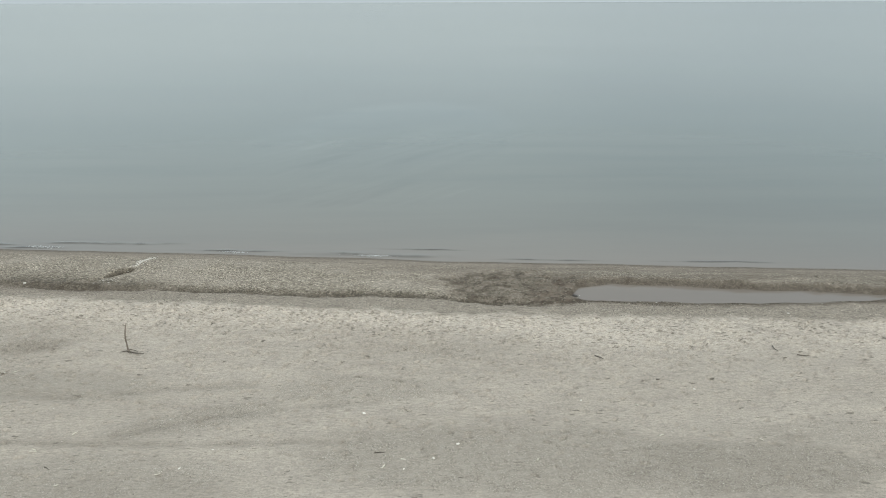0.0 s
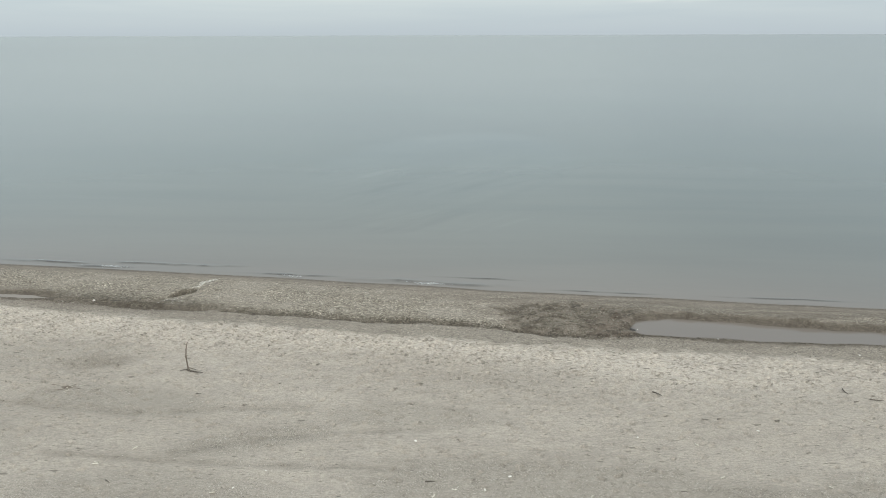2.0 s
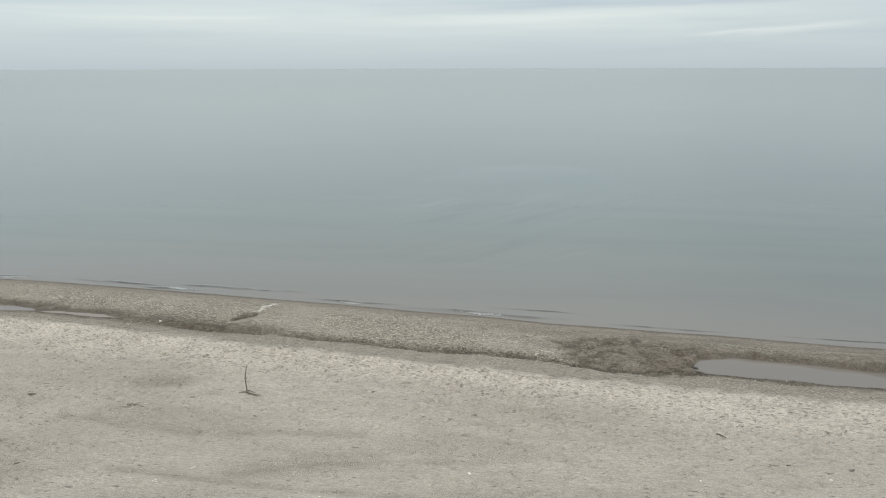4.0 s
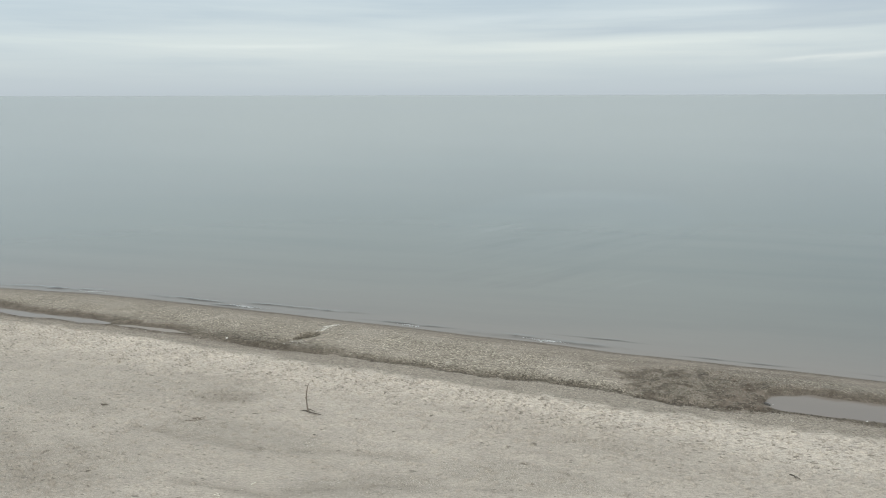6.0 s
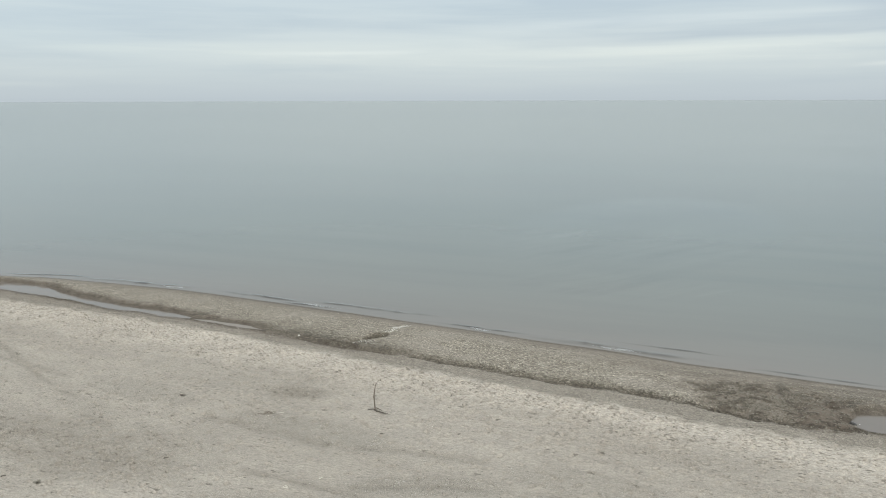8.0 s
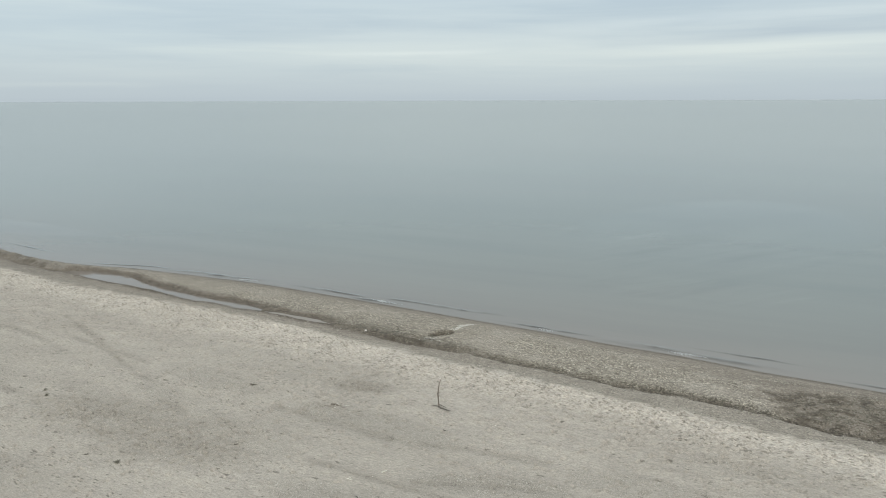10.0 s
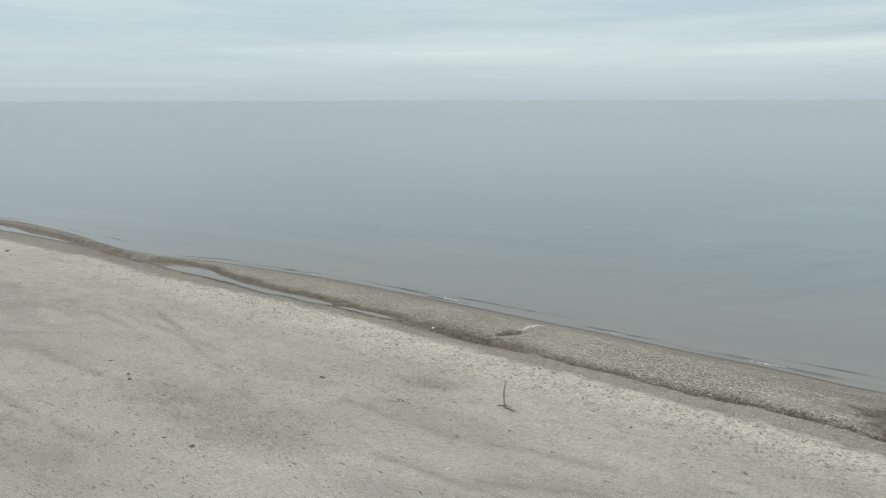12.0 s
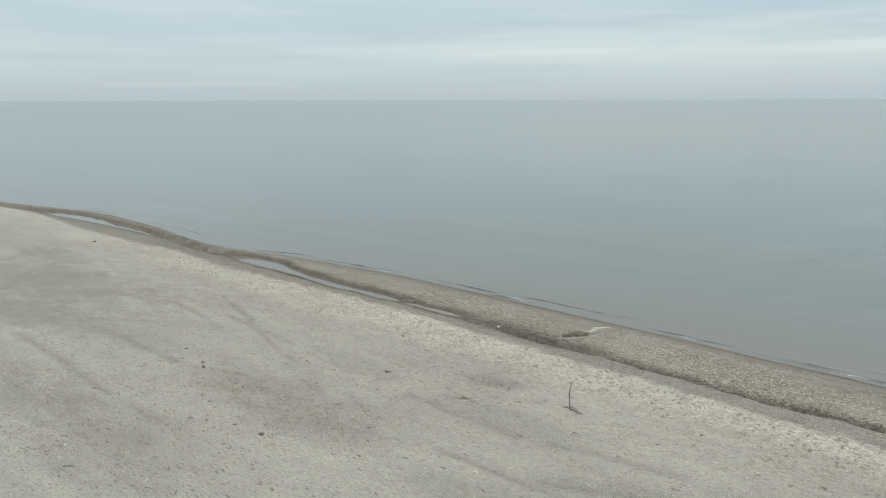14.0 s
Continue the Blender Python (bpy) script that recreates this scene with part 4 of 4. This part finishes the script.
def build_litter_heap(x, y):
    """A low heap of broken reeds."""
    rnd = random.Random(21)
    ob = tagged(empty("reed_heap", x, y), "low heap of broken pale and dark reed stalks", "reed")
    for n in range(34):
        a, r = rnd.uniform(0, 6.28), abs(rnd.gauss(0, 0.22))
        c = Vector((math.cos(a) * r * 1.5, math.sin(a) * r, 0.012 + 0.05 * rnd.random() * max(0, 1 - r * 2)))
        t, h = rnd.uniform(-0.8, 0.8), rnd.uniform(0.06, 0.16)
        way = Vector((math.cos(t) * h, math.sin(t) * h, rnd.uniform(-0.01, 0.015)))
        bm = bmesh.new()
        tube(bm, bent(c - way, c + way, rnd.uniform(-0.01, 0.01), 3, rnd, 0.002), [0.011, 0.013, 0.012, 0.008], 5, 0.1, rnd)
        part("stalk", bm, REED if n % 6 == 0 else BARK if n % 5 == 0 else WOOD, ob)


build_litter_heap(-18.87, 26.42)


# ---- gravel, shell drift and foam ----
def scatter(name, places, sizes, mat, label, category, seed, squash=(0.45, 0.8), sink=0.25):
    """Many small worn stones in one mesh."""
    rnd = np.random.RandomState(seed)
    bm = bmesh.new()
    bmesh.ops.create_icosphere(bm, subdivisions=1, radius=1)
    bm.verts.ensure_lookup_table()
    base = np.array([v.co for v in bm.verts])
    faces = np.array([[v.index for v in f.verts] for f in bm.faces])
    bm.free()
    n = len(places)
    shape = base[None] * rnd.uniform(0.75, 1.25, (n, len(base), 1))
    shape = shape * np.stack([rnd.uniform(0.8, 1.5, n), np.ones(n), rnd.uniform(*squash, n)], -1)[:, None]
    turn = rnd.uniform(0, 6.28, n)
    c, s = np.cos(turn)[:, None], np.sin(turn)[:, None]
    x, y = shape[..., 0] * c - shape[..., 1] * s, shape[..., 0] * s + shape[..., 1] * c
    verts = np.stack([x, y, shape[..., 2]], -1) * sizes[:, None, None] + places[:, None]
    verts[..., 2] += (sizes * sink)[:, None]
    tris = (faces[None] + (np.arange(n) * len(base))[:, None, None]).reshape(-1, 3)
    me = bpy.data.meshes.new(name)
    me.vertices.add(n * len(base))
    me.vertices.foreach_set("co", verts.astype(np.float32).ravel())
    me.loops.add(tris.size)
    me.loops.foreach_set("vertex_index", tris.astype(np.int32).ravel())
    me.polygons.add(len(tris))
    me.polygons.foreach_set("loop_start", np.arange(0, tris.size, 3, dtype=np.int32))
    me.polygons.foreach_set("use_smooth", np.ones(len(tris), bool))
    me.update(calc_edges=True)
    me.materials.append(mat)
    return tagged(new(name, me), label, category, kind="stuff")


def heights(x, y):
    i, j = np.clip(np.searchsorted(XS, x), 1, len(XS) - 1), np.clip(np.searchsorted(YS, y), 1, len(YS) - 1)
    return (ZS[j, i] + ZS[j - 1, i - 1]) / 2


def build_gravel():
    rnd = np.random.RandomState(31)
    n = 26000
    x = rnd.uniform(-52, 27, n)
    r, w = along(RUNNEL, x), along(WATERLINE, x)
    y = r - 0.1 + rnd.uniform(0, 1, n) ** 0.9 * (w - r + 0.3)
    dry = np.ones(n, bool)
    for k in range(len(POOLS)):
        dry &= pool_inside(k, x, y) < -0.05
    dry &= rnd.uniform(0, 1, n) > 1.3 * beach(x, y)[2]
    x, y = x[dry], y[dry]
    scatter("gravel", np.stack([x, y, heights(x, y)], -1), 0.012 + 0.024 * rnd.uniform(0, 1, len(x)) ** 3, PEBBLE, "grey and tan pebbles covering the shore ridge", "gravel", 32)
    n = 9000
    x = rnd.uniform(-60, 27, n)
    d, r = along(DRY_EDGE, x), along(RUNNEL, x)
    y = d + rnd.uniform(0, 1, n) * (r - d)
    dry = np.ones(n, bool)
    for k in range(len(POOLS)):
        dry &= pool_inside(k, x, y) < -0.05
    x, y = x[dry], y[dry]
    scatter("gravel", np.stack([x, y, heights(x, y)], -1), 0.015 + 0.02 * rnd.uniform(0, 1, len(x)) ** 2, PEBBLE, "fine grey gravel in the damp strip of the beach", "gravel", 33)
    # loose stones in the grit patches
    spots = []
    for cx, cy, rx, ry, turn, much in GRIT:
        many = int(60 * rx * ry * much)
        u, v = rnd.normal(0, 0.5, many) * rx, rnd.normal(0, 0.5, many) * ry
        spots.append(np.stack([cx + u * math.cos(turn) - v * math.sin(turn), cy + u * math.sin(turn) + v * math.cos(turn)], -1))
    at = np.concatenate(spots)
    scatter("shell_grit", np.stack([at[:, 0], at[:, 1], heights(at[:, 0], at[:, 1])], -1), 0.007 + 0.017 * rnd.uniform(0, 1, len(at)) ** 3, PEBBLE, "scattered small pebbles and shell grit on sand", "gravel", 34)


def build_shell_drift():
    """A ragged line of bleached shells across the ridge."""
    rnd = np.random.RandomState(35)
    n = 170
    t = rnd.uniform(0, 1, n)
    x = -18.3 + 0.3 * t + rnd.normal(0, 0.11, n) + 0.1 * np.sin(9 * t)
    y = 38.5 + 2.5 * t + rnd.normal(0, 0.15, n)
    scatter("shell_drift", np.stack([x, y, heights(x, y)], -1), rnd.uniform(0.015, 0.045, n), SHELL, "ragged line of bleached white shells across the gravel", "shells", 36, (0.3, 0.5))
    n = 30
    x, y = rnd.normal(-19.0, 0.4, n), rnd.normal(36.9, 0.2, n)
    scatter("shell_drift", np.stack([x, y, heights(x, y)], -1), rnd.uniform(0.015, 0.04, n), SHELL, "few bleached shells at the mouth of the cut", "shells", 37, (0.3, 0.5))


def build_shell_bits():
    """Tiny white shell fragments strewn over the grit."""
    rnd = np.random.RandomState(45)
    spots = []
    for cx, cy, rx, ry, many in ((9, 19.8, 5, 1.2, 60), (1, 20.5, 7, 2.0, 40), (-9, 20.5, 5, 1.5, 30), (-18, 24.5, 5, 1.5, 30), (-28, 17, 7, 3, 30), (12, 32.2, 6, 0.5, 25)):
        spots.append(np.stack([rnd.normal(cx, rx * 0.6, many), rnd.normal(cy, ry * 0.6, many)], -1))
    at = np.concatenate(spots)
    scatter("shell_bits", np.stack([at[:, 0], at[:, 1], heights(at[:, 0], at[:, 1])], -1), rnd.uniform(0.006, 0.015, len(at)), SHELL, "tiny white shell fragments strewn over the sand", "shells", 46, (0.3, 0.5))


def build_clods():
    """Dark sodden clods in the churned hollow and along the foot of the ridge."""
    rnd = np.random.RandomState(38)
    x, y = rnd.normal(4.0, 2.0, 750), rnd.normal(36.0, 0.95, 750)
    x2 = rnd.uniform(-50, 25, 1100)
    y2 = along(RUNNEL, x2) + 0.35 + rnd.normal(0, 0.28, 1100)
    x, y = np.concatenate([x, x2]), np.concatenate([y, y2])
    dry = np.ones(len(x), bool)
    for k in range(len(POOLS)):
        dry &= pool_inside(k, x, y) < -0.1
    x, y = x[dry], y[dry]
    scatter("clods", np.stack([x, y, heights(x, y)], -1), rnd.uniform(0.015, 0.06, len(x)), WEED, "dark sodden clods of weed along the runnel", "waterweed", 39, (0.35, 0.7))
    x, y = rnd.normal(4.0, 1.9, 620), rnd.normal(36.0, 0.9, 620)
    x, y = x[pool_inside(0, x, y) < -0.15], y[pool_inside(0, x, y) < -0.15]
    scatter("clods", np.stack([x, y, heights(x, y)], -1), 0.02 + 0.05 * rnd.uniform(0, 1, len(x)) ** 2, WRACK, "dark sodden clods in the churned hollow by the pool", "mud", 47, (0.25, 0.5), 0.0)
    x = np.concatenate([rnd.uniform(-14, 26, 1900), rnd.uniform(-6, 8, 900), rnd.uniform(-50, -14, 1500)])
    x = x[ripple_noise(x * 0.6, x * 0 + 0.5, 44) + rnd.uniform(-0.3, 0.3, len(x)) > 0.36]
    y = along(RUNNEL, x) + 0.12 + (layered(x * 0.35, along(RUNNEL, x) * 0.35, 5, 4) - 0.5) * 0.8 + rnd.normal(0, 0.13, len(x))
    dry = np.ones(len(x), bool)
    for k in range(len(POOLS)):
        dry &= pool_inside(k, x, y) < -0.05
    x, y = x[dry], y[dry]
    scatter("wrack", np.stack([x, y, heights(x, y)], -1), rnd.uniform(0.012, 0.042, len(x)), WRACK, "dark line of wet wrack at the foot of the ridge", "wrack", 40, (0.35, 0.7))


def build_foam(x, off, long, seed):
    """A short ragged lip of foam, all small bubbles, where a ripple ends."""
    rnd = np.random.RandomState(seed)
    n = int(long * 420)
    grow = (15 - LAKE_LEVEL) / 15
    u = rnd.normal(0, 0.4, n) * long
    xs = x + u
    ys = along(WATERLINE, xs / grow) * grow + off + 0.06 * np.sin(xs * 3) + rnd.normal(0, 0.1, n) * np.exp(-(u / long) ** 2)
    scatter("foam", np.stack([xs, ys, np.full(n, LAKE_LEVEL + 0.03)], -1), rnd.uniform(0.005, 0.012, n), FOAM, "short ragged lip of white foam on the water", "foam", seed, (0.3, 0.5), 0.0)


build_gravel()
build_shell_drift()
build_shell_bits()
build_clods()
build_foam(-26.4, 0.55, 1.7, 61)
build_foam(-4.4, 0.5, 1.5, 62)
build_foam(-13.4, 0.45, 0.8, 64)
build_foam(-40, 0.5, 1.3, 63)
